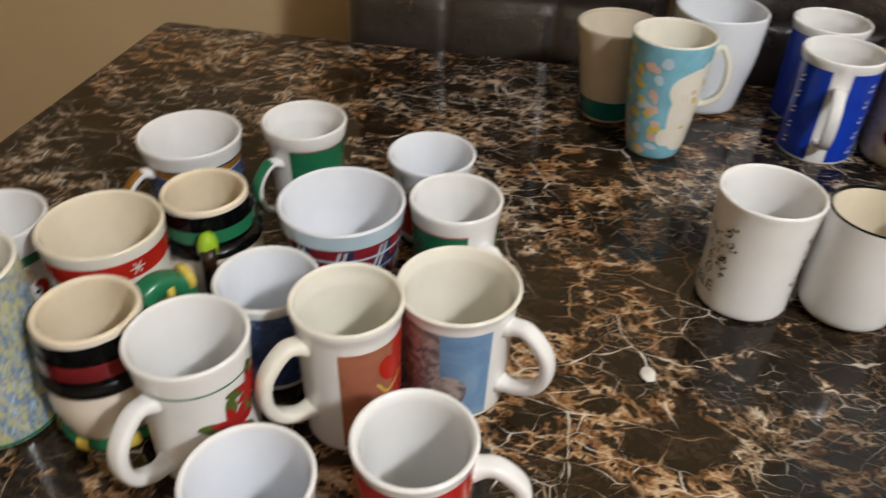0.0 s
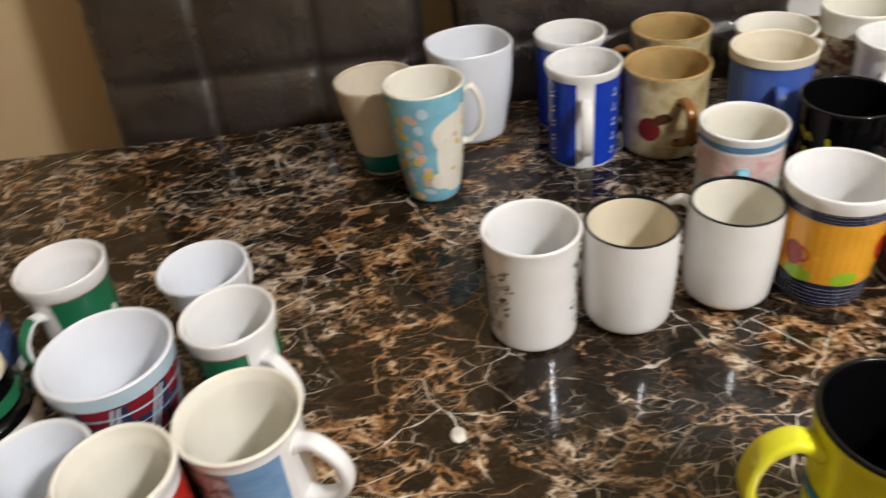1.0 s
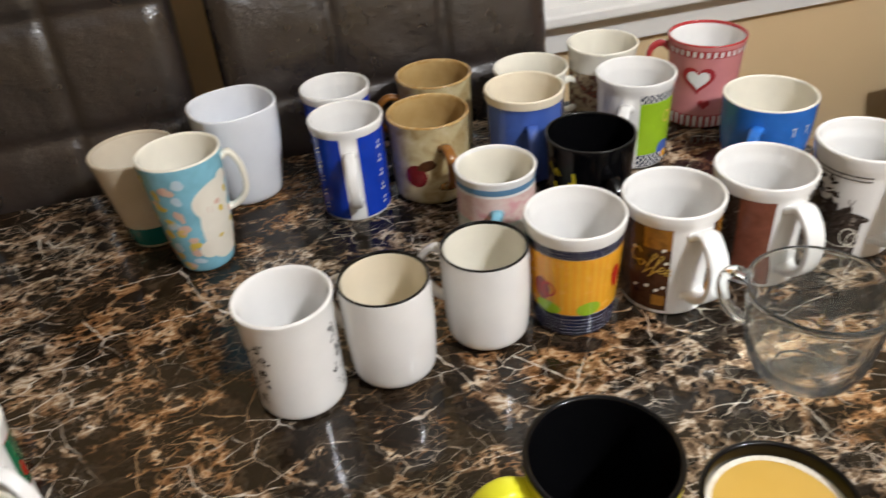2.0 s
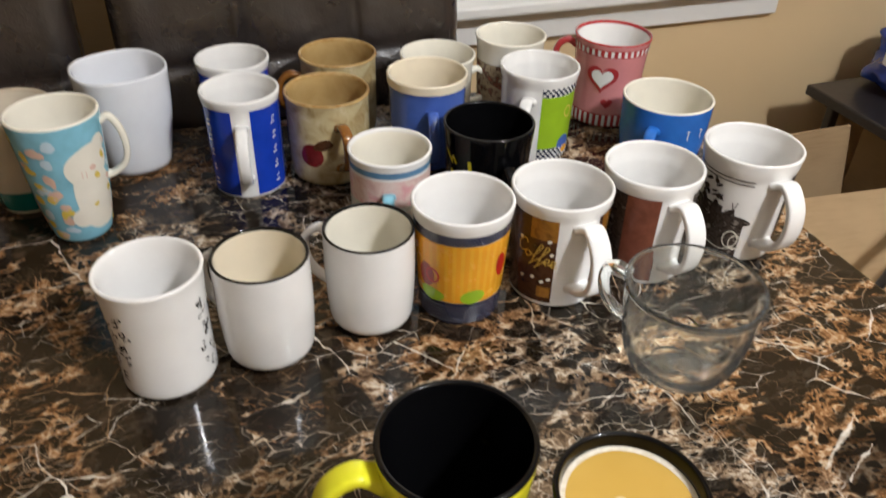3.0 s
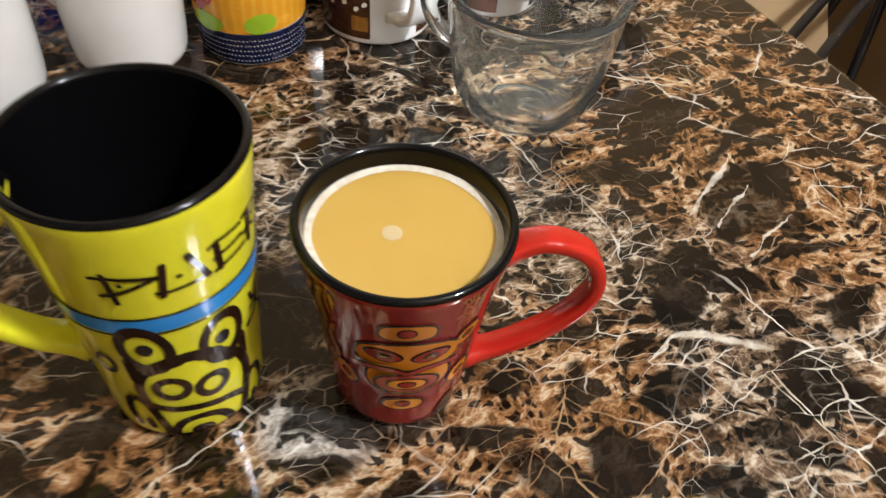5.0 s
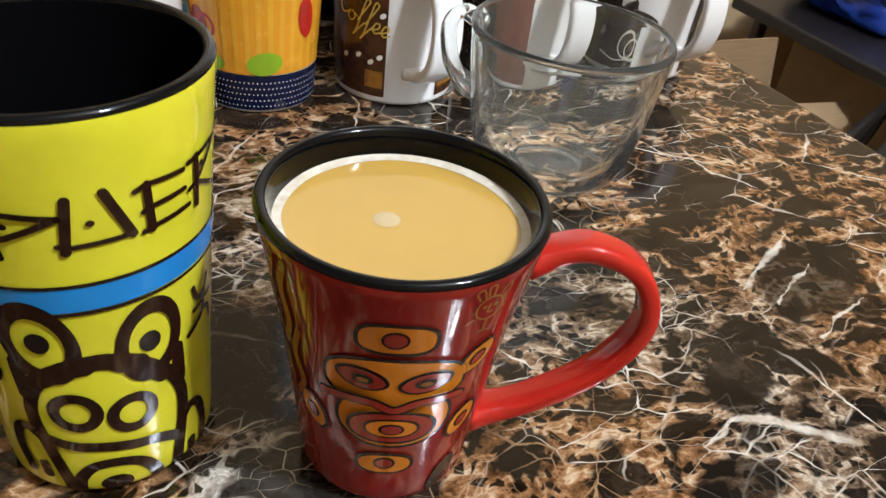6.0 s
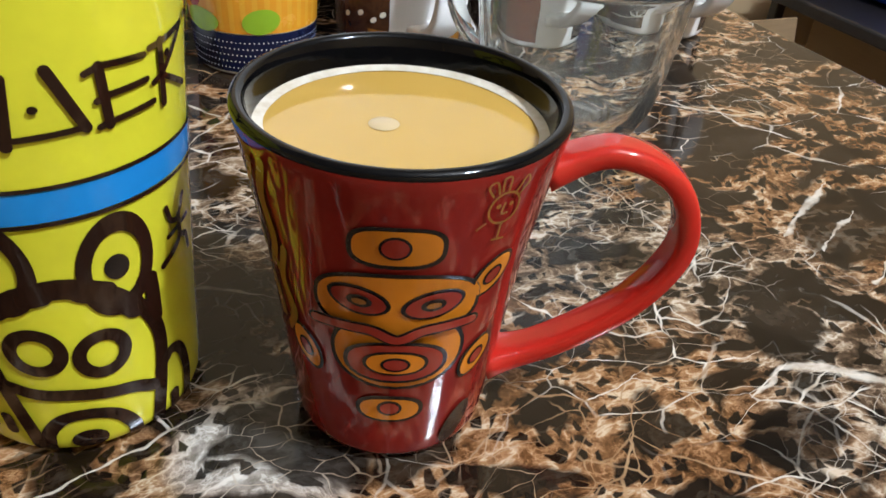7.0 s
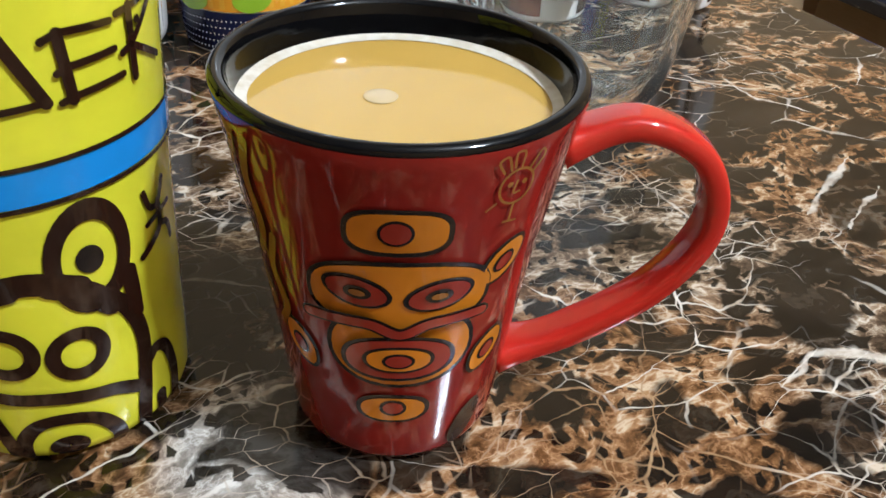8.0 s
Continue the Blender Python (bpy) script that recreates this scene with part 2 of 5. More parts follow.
def leather():
    m = Mat("dark_brown_leather", (0.010, 0.007, 0.006), 0.28, Specular_IOR_Level=0.85, Coat_Weight=0.4, Coat_Roughness=0.22)
    c = m.coords()
    m.base(m.ramp(m.noise(c, 9, 5).outputs[0], [(0.3, (0.013, 0.0098, 0.0088)), (0.7, (0.030, 0.022, 0.0185))]))
    m.rough(m.remap(m.noise(c, 14, 4).outputs[0], 0.3, 0.7, 0.22, 0.40))
    grain = m.t.nodes.new("ShaderNodeTexVoronoi")
    grain.inputs["Scale"].default_value = 380
    m.link(c, grain.inputs["Vector"])
    h = m.math("ADD", m.math("MULTIPLY", grain.outputs[0], 0.35), m.math("ADD", m.math("MULTIPLY", m.noise(c, 60, 4).outputs[0], 1.6), m.math("MULTIPLY", m.noise(c, 16, 3).outputs[0], 3.5)))
    m.bump(h, 0.5, 0.0016)
    return m.m


def plaster(name, colour, rough=0.75):
    m = Mat(name, colour, rough)
    c = m.coords()
    m.base(m.ramp(m.noise(c, 2.2, 4).outputs[0], [(0.3, tuple(x * 0.93 for x in colour)), (0.7, colour)]))
    m.bump(m.noise(c, 190, 4, 0.7).outputs[0], 0.22, 0.0012)
    return m.m


def card():
    m = Mat("brown_cardboard", (0.36, 0.24, 0.125), 0.85)
    c = m.coords()
    mp = m.node("ShaderNodeMapping", Vector=c, Scale=(6, 6, 90))
    n = m.noise(mp.outputs[0], 3, 4)
    m.base(m.mix(m.remap(m.noise(c, 8, 4).outputs[0], 0.3, 0.7), m.ramp(n.outputs[0], [(0.3, (0.31, 0.205, 0.105)), (0.7, (0.39, 0.265, 0.14))]), (0.42, 0.29, 0.155)))
    m.bump(n.outputs[0], 0.12, 0.0015)
    return m.m


def wood(name, dark, light):
    m = Mat(name, dark, 0.35)
    c = m.coords()
    mp = m.node("ShaderNodeMapping", Vector=c, Scale=(3, 30, 30))
    n = m.noise(mp.outputs[0], 4, 6, 0.6, 0.8)
    m.base(m.ramp(n.outputs[0], [(0.3, dark), (0.7, light)]))
    m.bump(n.outputs[0], 0.1, 0.001)
    return m.m


def clear_glass():
    """Pressed glass with gently uneven walls; a little diffuse white stands in for light in its edges."""
    m = Mat("clear_glass", (0.97, 1.0, 0.985), 0.0, Transmission_Weight=0.985, IOR=1.5)
    c = m.coords()
    m.bump(m.noise(c, 34, 2).outputs[0], 0.05, 0.002)
    return m.m


def foam_edge():
    m = Mat("milk_foam", (0.68, 0.58, 0.42), 0.45)
    m.base(m.ramp(m.noise(m.coords(), 260, 4).outputs[0], [(0.3, (0.55, 0.47, 0.34)), (0.6, (0.68, 0.63, 0.53))]))
    return m.m


def coffee():
    m = Mat("milky_coffee", (0.51, 0.315, 0.05), 0.06, Subsurface_Weight=0.0)
    n = m.noise(m.coords(), 18, 3)
    m.base(m.ramp(n.outputs[0], [(0.3, (0.50, 0.312, 0.062)), (0.7, (0.54, 0.342, 0.078))]))
    return m.m


MARBLE, LEATHER, CARD, GLASS = marble(), leather(), card(), clear_glass()
WALL, WHITE_TRIM, CEILING = plaster("beige_wall_paint", (0.65, 0.485, 0.275)), plaster("white_trim_paint", (0.78, 0.77, 0.74), 0.4), plaster("ceiling_paint", (0.42, 0.40, 0.37))
BLACKWOOD, EDGEWOOD = wood("black_stained_wood", (0.010, 0.009, 0.010), (0.024, 0.021, 0.022)), wood("dark_walnut_wood", (0.02, 0.012, 0.008), (0.055, 0.032, 0.018))
FLOORING = wood("brown_floor_boards", (0.09, 0.055, 0.03), (0.17, 0.105, 0.06))
WHITE = glaze("white_glaze", (0.80, 0.79, 0.77), vary=0.02)
COOL = glaze("cool_white_glaze", (0.76, 0.78, 0.82), vary=0.02)
CREAM = glaze("cream_glaze", (0.78, 0.70, 0.54), vary=0.03)
PALECREAM = glaze("pale_cream_glaze", (0.80, 0.765, 0.66), vary=0.03)
BLACK = glaze("black_glaze", (0.003, 0.003, 0.0035), 0.07, coat=0.0, gloss=0.28)
DARKBROWN = glaze("dark_brown_ink", (0.022, 0.009, 0.005), 0.09)
YELLOW = glaze("yellow_glaze", (0.76, 0.74, 0.028), 0.06)
SKYBAND = glaze("bright_blue_ink", (0.035, 0.27, 0.72), 0.07)
RED = glaze("deep_red_glaze", (0.27, 0.018, 0.012), 0.05, 0.12)
BRIGHTRED = glaze("bright_red_glaze", (0.50, 0.022, 0.012), 0.06, 0.10)
ORANGE = glaze("orange_ink", (0.68, 0.235, 0.010), 0.08, 0.12)
INKRED = glaze("brick_red_ink", (0.30, 0.03, 0.016), 0.08)
INKBLACK = glaze("black_ink", (0.012, 0.008, 0.007), 0.2)
OCHRE = glaze("ochre_line_ink", (0.30, 0.12, 0.02), 0.2)
GREEN = glaze("christmas_green_ink", (0.02, 0.16, 0.07), 0.08)
LIME = glaze("lime_green_ink", (0.32, 0.52, 0.02), 0.09)
TEAL = glaze("teal_glaze", (0.005, 0.13, 0.125), 0.07)
STONE = glaze("oatmeal_glaze", (0.56, 0.48, 0.36), 0.08, 0.05)
SKY = glaze("pastel_sky_glaze", (0.24, 0.53, 0.66), 0.08, 0.12)
PASTELYELLOW = glaze("pastel_yellow_ink", (0.72, 0.55, 0.10), 0.2)
PASTELPINK = glaze("pastel_pink_ink", (0.72, 0.50, 0.40), 0.2)
ROYAL = glaze("royal_blue_glaze", (0.010, 0.045, 0.42), 0.06, 0.1)
MIDBLUE = glaze("cornflower_blue_glaze", (0.065, 0.13, 0.46), 0.07, 0.1)
BOWLBLUE = glaze("bright_blue_glaze", (0.03, 0.16, 0.56), 0.06, 0.1)
PALEBLUE = glaze("pale_blue_glaze", (0.52, 0.66, 0.74), 0.07, 0.04)
TAN = printed("tan_reactive_glaze", [(0.30, 0.21, 0.085), (0.47, 0.385, 0.21), (0.56, 0.49, 0.31)], 45, 0.14)
TANIN = printed("golden_brown_inside_glaze", [(0.36, 0.23, 0.085), (0.46, 0.325, 0.14)], 30, 0.14)
AMBERRIM = printed("amber_streaked_rim_glaze", [(0.26, 0.12, 0.02), (0.40, 0.25, 0.09), (0.48, 0.34, 0.15)], 60, 0.1)
DARKFRUIT = glaze("dark_red_fruit_ink", (0.20, 0.014, 0.018), 0.08, 0.3)
AMBER = glaze("amber_brown_glaze", (0.26, 0.10, 0.018), 0.1, 0.15)
PINK = glaze("dusty_pink_glaze", (0.60, 0.235, 0.235), 0.08, 0.06)
HEARTRED = glaze("heart_red_ink", (0.40, 0.035, 0.04), 0.08)
ROSE = printed("pink_watercolour_print", [(0.62, 0.40, 0.36), (0.72, 0.56, 0.50), (0.66, 0.34, 0.34)], 60)
LANDSCAPE = printed("muted_landscape_print", [(0.60, 0.58, 0.50), (0.45, 0.50, 0.42), (0.66, 0.62, 0.55), (0.40, 0.36, 0.30)], 75)
NAVY = glaze("navy_ink", (0.006, 0.010, 0.042), 0.2, coat=0.0)
TANGERINE = glaze("tangerine_ink", (0.80, 0.36, 0.018), 0.2, 0.06)
YELLOWLINE = glaze("golden_yellow_ink", (0.82, 0.42, 0.03), 0.2, 0.06)
COFFEEBROWN = printed("dark_coffee_print", [(0.030, 0.012, 0.005), (0.07, 0.026, 0.010), (0.05, 0.018, 0.007)], 70)
GOLDBROWN = printed("golden_brown_print", [(0.16, 0.066, 0.008), (0.30, 0.135, 0.018), (0.22, 0.095, 0.012)], 80)
GOLD = glaze("gold_lettering_ink", (0.55, 0.36, 0.05), 0.25)
REDDISHBROWN = printed("reddish_brown_print", [(0.13, 0.04, 0.022), (0.19, 0.06, 0.035)], 80)
DARKPRINT = printed("dark_photo_print", [(0.016, 0.011, 0.009), (0.07, 0.052, 0.042), (0.022, 0.016, 0.013), (0.26, 0.22, 0.19)], 150)
PHOTOBLUE = printed("blue_sky_photo_print", [(0.10, 0.21, 0.40), (0.17, 0.30, 0.48), (0.24, 0.36, 0.50)], 22)
PHOTOGREY = printed("grey_photo_print", [(0.22, 0.17, 0.16), (0.48, 0.40, 0.36), (0.12, 0.10, 0.11), (0.55, 0.48, 0.44)], 60)
TERRACOTTA = printed("terracotta_photo_print", [(0.30, 0.10, 0.055), (0.38, 0.15, 0.085)], 40)
NIGHTBLUE = printed("night_blue_print", [(0.025, 0.045, 0.13), (0.06, 0.10, 0.22), (0.035, 0.06, 0.17), (0.22, 0.30, 0.42)], 60)
LACE = printed("blue_lace_relief_print", [(0.42, 0.50, 0.56), (0.10, 0.19, 0.36), (0.56, 0.52, 0.22), (0.24, 0.34, 0.46)], 240, 0.2, (1, 1, 0.35))
POINSETTIA = glaze("poinsettia_red_ink", (0.42, 0.02, 0.018), 0.09, 0.2)
LEAFGREEN = glaze("leaf_green_ink", (0.10, 0.14, 0.03), 0.2, 0.2)
MAROON = printed("maroon_plaid_ground", [(0.20, 0.015, 0.022), (0.26, 0.02, 0.03)], 50)
PLAIDBLUE = glaze("plaid_navy_ink", (0.035, 0.035, 0.085), 0.2)
FLORALBROWN = printed("brown_floral_print", [(0.20, 0.10, 0.06), (0.46, 0.36, 0.22), (0.10, 0.05, 0.03), (0.34, 0.10, 0.06)], 95)
FLESH = glaze("snowman_cream_glaze", (0.74, 0.66, 0.56), 0.07, 0.04)
CREAMIN = glaze("warm_cream_inside_glaze", (0.78, 0.67, 0.49), 0.08, 0.04)
BLUECLOTH = printed("shiny_blue_plastic_bag", [(0.010, 0.03, 0.22), (0.02, 0.06, 0.36)], 14, 0.25)
BARWHITE = plaster("white_printed_bars", (0.72, 0.73, 0.75), 0.5)
FOAM, COFFEE = foam_edge(), coffee()
STITCH = plaster("pale_stitching_thread", (0.17, 0.15, 0.14), 0.6)
CRUMB = plaster("white_crumb", (0.75, 0.70, 0.62), 0.6)
DARKMETAL = Mat("dark_grey_metal", (0.05, 0.05, 0.055), 0.35, 0.8).m


# ---- builders ----
def part(name, bm, material, parent, label="", smooth=True):
    """One mesh object under a thing or a part."""
    me = bpy.data.meshes.new(name)
    bm.normal_update()
    bm.to_mesh(me)
    bm.free()
    for m in (material if isinstance(material, (list, tuple)) else [material]):
        me.materials.append(m)
    if smooth:
        me.polygons.foreach_set("use_smooth", [True] * len(me.polygons))
    ob = new(name, me)
    ob.parent = parent
    if label:
        tagged(ob, label)
    return ob


def thing(name, place, turn, label, category, group="", kind=""):
    ob = new(name)
    ob.empty_display_size = 0.02
    ob.matrix_world = pose(*place, 0, 0, turn)
    return tagged(ob, label, category, group, kind)


def box_bm(x0, x1, y0, y1, z0, z1, bevel=0.0, segs=2):
    bm = bmesh.new()
    bmesh.ops.create_cube(bm, size=1.0, matrix=Matrix.Translation(((x0 + x1) / 2, (y0 + y1) / 2, (z0 + z1) / 2)) @ Matrix.Diagonal((x1 - x0, y1 - y0, z1 - z0, 1)))
    if bevel:
        bmesh.ops.bevel(bm, geom=bm.edges[:], offset=bevel, segments=segs, affect="EDGES", profile=0.5)
    return bm


def spline(points, n=8):
    """Catmull-Rom through points of any dimension."""
    p = [np.array(q, float) for q in points]
    p = [2 * p[0] - p[1]] + p + [2 * p[-1] - p[-2]]
    out = []
    for i in range(1, len(p) - 2):
        for k in range(n):
            t = k / n
            a, b, c, d = p[i - 1:i + 3]
            out.append(0.5 * (2 * b + (c - a) * t + (2 * a - 5 * b + 4 * c - d) * t * t + (3 * b - a - 3 * c + d) * t ** 3))
    out.append(p[-2])
    return out


def lathe(profile, segs=72, squared=0.0, turn=0.0, slots=None):
    """Revolve (r, z) points; points with r = 0 close the ends. squared: 0 round, up to 1 a rounded square."""
    bm = bmesh.new()
    rings = []
    for r, z in profile:
        if r < 1e-6:
            rings.append([bm.verts.new((0, 0, z))])
            continue
        ring = []
        for k in range(segs):
            a = 2 * math.pi * k / segs
            g = 1.0
            if squared:
                n = 4.0
                s = (abs(math.cos(a)) ** n + abs(math.sin(a)) ** n) ** (-1 / n)
                g = 1 + squared * (s * 0.93 - 1)
            ring.append(bm.verts.new((r * g * math.cos(a + turn), r * g * math.sin(a + turn), z)))
        rings.append(ring)
    for i, (lo, hi) in enumerate(zip(rings, rings[1:])):
        if len(lo) == 1 and len(hi) == 1:
            continue
        for k in range(segs):
            k2 = (k + 1) % segs
            if len(lo) == 1:
                f = bm.faces.new((lo[0], hi[k2], hi[k]))
            elif len(hi) == 1:
                f = bm.faces.new((lo[k], lo[k2], hi[0]))
            else:
                f = bm.faces.new((lo[k], lo[k2], hi[k2], hi[k]))
            f.material_index = slots[i] if slots else 0
    return bm


def tube(points, width, thick, segs=14, side=None, taper=None, square=0.8):
    """A bar of rounded section along a path; side: the direction of its width."""
    bm = bmesh.new()
    pts = [Vector(p) for p in points]
    rings = []
    for i, p in enumerate(pts):
        d = (pts[min(i + 1, len(pts) - 1)] - pts[max(i - 1, 0)]).normalized()
        s = (Vector(side) - d * d.dot(Vector(side))).normalized() if side else d.orthogonal().normalized()
        u = d.cross(s)
        k = taper(i / (len(pts) - 1)) if taper else 1.0
        ring = []
        for j in range(segs):
            a = 2 * math.pi * j / segs
            ca, sa = math.cos(a), math.sin(a)
            ring.append(bm.verts.new(p + s * (width / 2 * k * math.copysign(abs(ca) ** square, ca)) + u * (thick / 2 * k * math.copysign(abs(sa) ** square, sa))))
        rings.append(ring)
    for lo, hi in zip(rings, rings[1:]):
        for j in range(segs):
            bm.faces.new((lo[j], lo[(j + 1) % segs], hi[(j + 1) % segs], hi[j]))
    bm.faces.new(rings[0][::-1])
    bm.faces.new(rings[-1])
    return bm


class Mug:
    """A turned vessel: outside profile from (height share, radius) knots, a wall, a rounded lip and a foot; prints are laid on its side."""

    def __init__(self, name, label, x, y, h, knots, outside, inside, rim=None, wall=0.0035, foot=0.006, squared=0.0, turn=0.0, category="mug", smooth=True, segs=80, lip=None):
        self.root = thing(name, (x, y, 0.0), 0, label, category)
        self.h, self.wall, self.foot, self.squared, self.turn = h, wall, foot, squared, radians(turn)
        self.ks = [(u * h, r) for u, r in knots]
        self.curve = spline(self.ks, 10) if smooth and len(knots) > 2 else [np.array(k) for k in self.ks]
        lip = lip or wall
        zs = [foot * (1 - math.cos(math.radians(a))) for a in range(0, 91, 15)] + list(np.linspace(foot, h - lip / 2, 26))[1:]
        prof, slots = [(0, 0.002), (max(0.004, self.r(0) - foot - 0.006), 0.002), (max(0.005, self.r(0) - foot - 0.003), 0.0)], [0, 0, 0]
        for z in zs:
            prof.append((self.r(z), z)); slots.append(0)
        rt = self.r(h - lip / 2)
        slots[-1] = 2
        for a in range(20, 180, 20):
            prof.append((rt - lip / 2 + lip / 2 * math.cos(radians(a)), h - lip / 2 + lip / 2 * math.sin(radians(a)))); slots.append(2)
        bottom = 0.006
        inner = foot * 1.2
        for z in list(np.linspace(h - lip, bottom + inner, 22)):
            prof.append((self.r(z) - wall, z)); slots.append(1)
        ri = self.r(bottom + inner) - wall
        for a in range(15, 91, 15):
            prof.append((ri - inner * (1 - math.cos(radians(a))), bottom + inner * (1 - math.sin(radians(a))))); slots.append(1)
        prof.append((0, bottom))
        bm = lathe(prof, segs, squared, self.turn, slots)
        self.body = part("body", bm, [outside, inside, rim or outside], self.root)

    def r(self, z):
        """Outside radius at a height."""
        zz = max(0.0, min(self.h, z))
        pts = self.curve
        r = pts[-1][1]
        for a, b in zip(pts, pts[1:]):
            if zz <= b[0]:
                k = (zz - a[0]) / max(1e-9, b[0] - a[0])
                r = a[1] + (b[1] - a[1]) * k
                break
        f = self.foot
        if zz < f:
            r -= f - math.sqrt(max(0.0, f * f - (f - zz) ** 2))
        return r

    def on(self, a, x, z, lift=0.0004):
        """A place on the side: x metres to the right of angle a (degrees), at height z."""
        r = self.r(z)
        ang = radians(a) + x / max(r, 0.01)
        g = 1.0
        if self.squared:
            n = 4.0
            t = ang - self.turn
            s = (abs(math.cos(t)) ** n + abs(math.sin(t)) ** n) ** (-1 / n)
            g = 1 + self.squared * (s * 0.93 - 1)
        return Vector(((r * g + lift) * math.cos(ang), (r * g + lift) * math.sin(ang), z))

    def handle(self, a, top, low, out, material, width=0.011, thick=0.007, shape="d", label="", square=0.7, sag=0.0, back=None):
        """A bent handle at angle a, from height top to height low, standing out by out."""
        d = Vector((math.cos(radians(a)), math.sin(radians(a)), 0))
        rt, rl = self.r(top) - (0.0012 if shape == "ear" else 0.0015), self.r(low) - 0.0015
        if self.squared:
            rt, rl = rt * 0.97, rl * 0.97
        mid, span = (top + low) / 2, top - low
        rm = max(self.r(mid), (rt + rl) / 2)
        if shape == "d":
            path = [(rt, top), (rt + out * 0.45, top + span * 0.05), (rm + out * 0.9, top - span * 0.20), (rm + out, mid - span * 0.02), (rm + out * 0.80, low + span * 0.20), (rl + out * 0.42, low + span * 0.03), (rl, low)]
        elif shape == "ear":
            path = [(rt, top), (rt + out * 0.42, top + span * 0.09), (rt + out * 0.84, top - span * 0.03), (rt + out * 0.99, top - span * 0.32), (rm + out * (0.86 - sag), mid - span * (0.16 - sag)), (rl + out * 0.45, low + span * (0.11 + 0.4 * sag)), (rl, low)]
        else:
            path = [(rt, top), (rt + out * 0.6, top - span * 0.02), (rm + out, top - span * 0.22), (rm + out, low + span * 0.25), (rl + out * 0.55, low + span * 0.02), (rl, low)]
        pts = [d * p[0] + Vector((0, 0, p[1])) for p in spline(path, 7)]
        side = Vector((-d.y, d.x, 0))
        flare = lambda t: 1 + 0.35 * max(0, 1 - t / 0.12) ** 2 + 0.35 * max(0, (t - 0.88) / 0.12) ** 2
        grip = part("handle", tube(pts, width, thick, 20, side, flare, square), material, self.root, label)
        if back:
            heart_of = d * (rm + out * 0.25) + Vector((0, 0, mid))
            strip = [heart_of + (p - heart_of) * 1.055 for p in pts[6:-6]]
            part("handle_back", tube(strip, width * 0.96, thick * 0.75, 16, side, None, square), back, grip)
        return grip

    # prints
    def band(self, z0, z1, a0, a1, bm=None, lift=0.0004, slope=0.0):
        """A patch of the side between two heights and two angles (degrees)."""
        bm = bm or bmesh.new()
        n, m = max(2, int(abs(a1 - a0) / 4)), max(2, int((z1 - z0) / 0.006) + 1)
        grid = [[bm.verts.new(self.on(a0 + (a1 - a0) * i / n, 0, z0 + (z1 - z0) * j / m + slope * (i / n - 0.5), lift)) for j in range(m + 1)] for i in range(n + 1)]
        for i in range(n):
            for j in range(m):
                bm.faces.new((grid[i][j], grid[i + 1][j], grid[i + 1][j + 1], grid[i][j + 1]))
        return bm

    def blob(self, a, x, z, rx, rz, bm=None, lift=0.0005, inner=0.0, tilt=0.0, power=2.0, wobble=0.0, seed=0):
        """An oval, or a ring of it when inner > 0."""
        bm = bm or bmesh.new()
        n = 32
        rng = random.Random(seed)
        ph = [rng.uniform(0, 6.28) for _ in range(3)]
        radii = [inner + (1 - inner) * k / 3 for k in range(4)] if inner else [0.34, 0.67, 1.0]
        rings = []
        ct, st = math.cos(radians(tilt)), math.sin(radians(tilt))
        for q in radii:
            ring = []
            for k in range(n):
                t = 2 * math.pi * k / n
                c, s = math.cos(t), math.sin(t)
                g = q * (1 + wobble * (math.sin(2 * t + ph[0]) + 0.6 * math.sin(3 * t + ph[1]) + 0.4 * math.sin(5 * t + ph[2])))
                px = rx * g * math.copysign(abs(c) ** (2 / power), c)
                pz = rz * g * math.copysign(abs(s) ** (2 / power), s)
                ring.append(bm.verts.new(self.on(a, x + px * ct - pz * st, z + px * st + pz * ct, lift)))
            rings.append(ring)
        if not inner:
            c = bm.verts.new(self.on(a, x, z, lift))
            for k in range(n):
                bm.faces.new((c, rings[0][k], rings[0][(k + 1) % n]))
        for lo, hi in zip(rings, rings[1:]):
            for k in range(n):
                bm.faces.new((lo[k], hi[k], hi[(k + 1) % n], lo[(k + 1) % n]))
        return bm

    def stroke(self, a, pts, width, bm=None, lift=0.0006, curved=True, ends=True):
        """A painted line through (x, z) points."""
        bm = bm or bmesh.new()
        line = spline(pts, 6) if curved and len(pts) > 2 else [np.array(p) for p in pts]
        fine = []
        for p, q in zip(line, line[1:]):
            k = max(1, int(np.hypot(*(q - p)) / 0.0025))
            fine += [p + (q - p) * i / k for i in range(k)]
        fine.append(line[-1])
        rows = []
        for i, p in enumerate(fine):
            d = fine[min(i + 1, len(fine) - 1)] - fine[max(i - 1, 0)]
            d = d / max(1e-9, np.hypot(*d))
            nrm = np.array((-d[1], d[0])) * width / 2
            rows.append([bm.verts.new(self.on(a, *(p + nrm), lift)), bm.verts.new(self.on(a, *(p - nrm), lift))])
        for lo, hi in zip(rows, rows[1:]):
            bm.faces.new((lo[0], lo[1], hi[1], hi[0]))
        if ends:
            for p in (fine[0], fine[-1]):
                self.blob(a, p[0], p[1], width / 2, width / 2, bm, lift + 0.00003)
        return bm

    def words(self, a, x, z, text, size, material, name="lettering", tilt=0.0, label=""):
        """Lettering in the built-in font, laid round the side, starting at x."""
        cu = bpy.data.curves.new("lettering", "FONT")
        cu.body, cu.size = text, size
        tmp = bpy.data.objects.new("lettering", cu)
        me = tmp.to_mesh()
        bm = bmesh.new()
        bm.from_mesh(me)
        tmp.to_mesh_clear()
        bpy.data.objects.remove(tmp)
        bmesh.ops.triangulate(bm, faces=bm.faces[:])
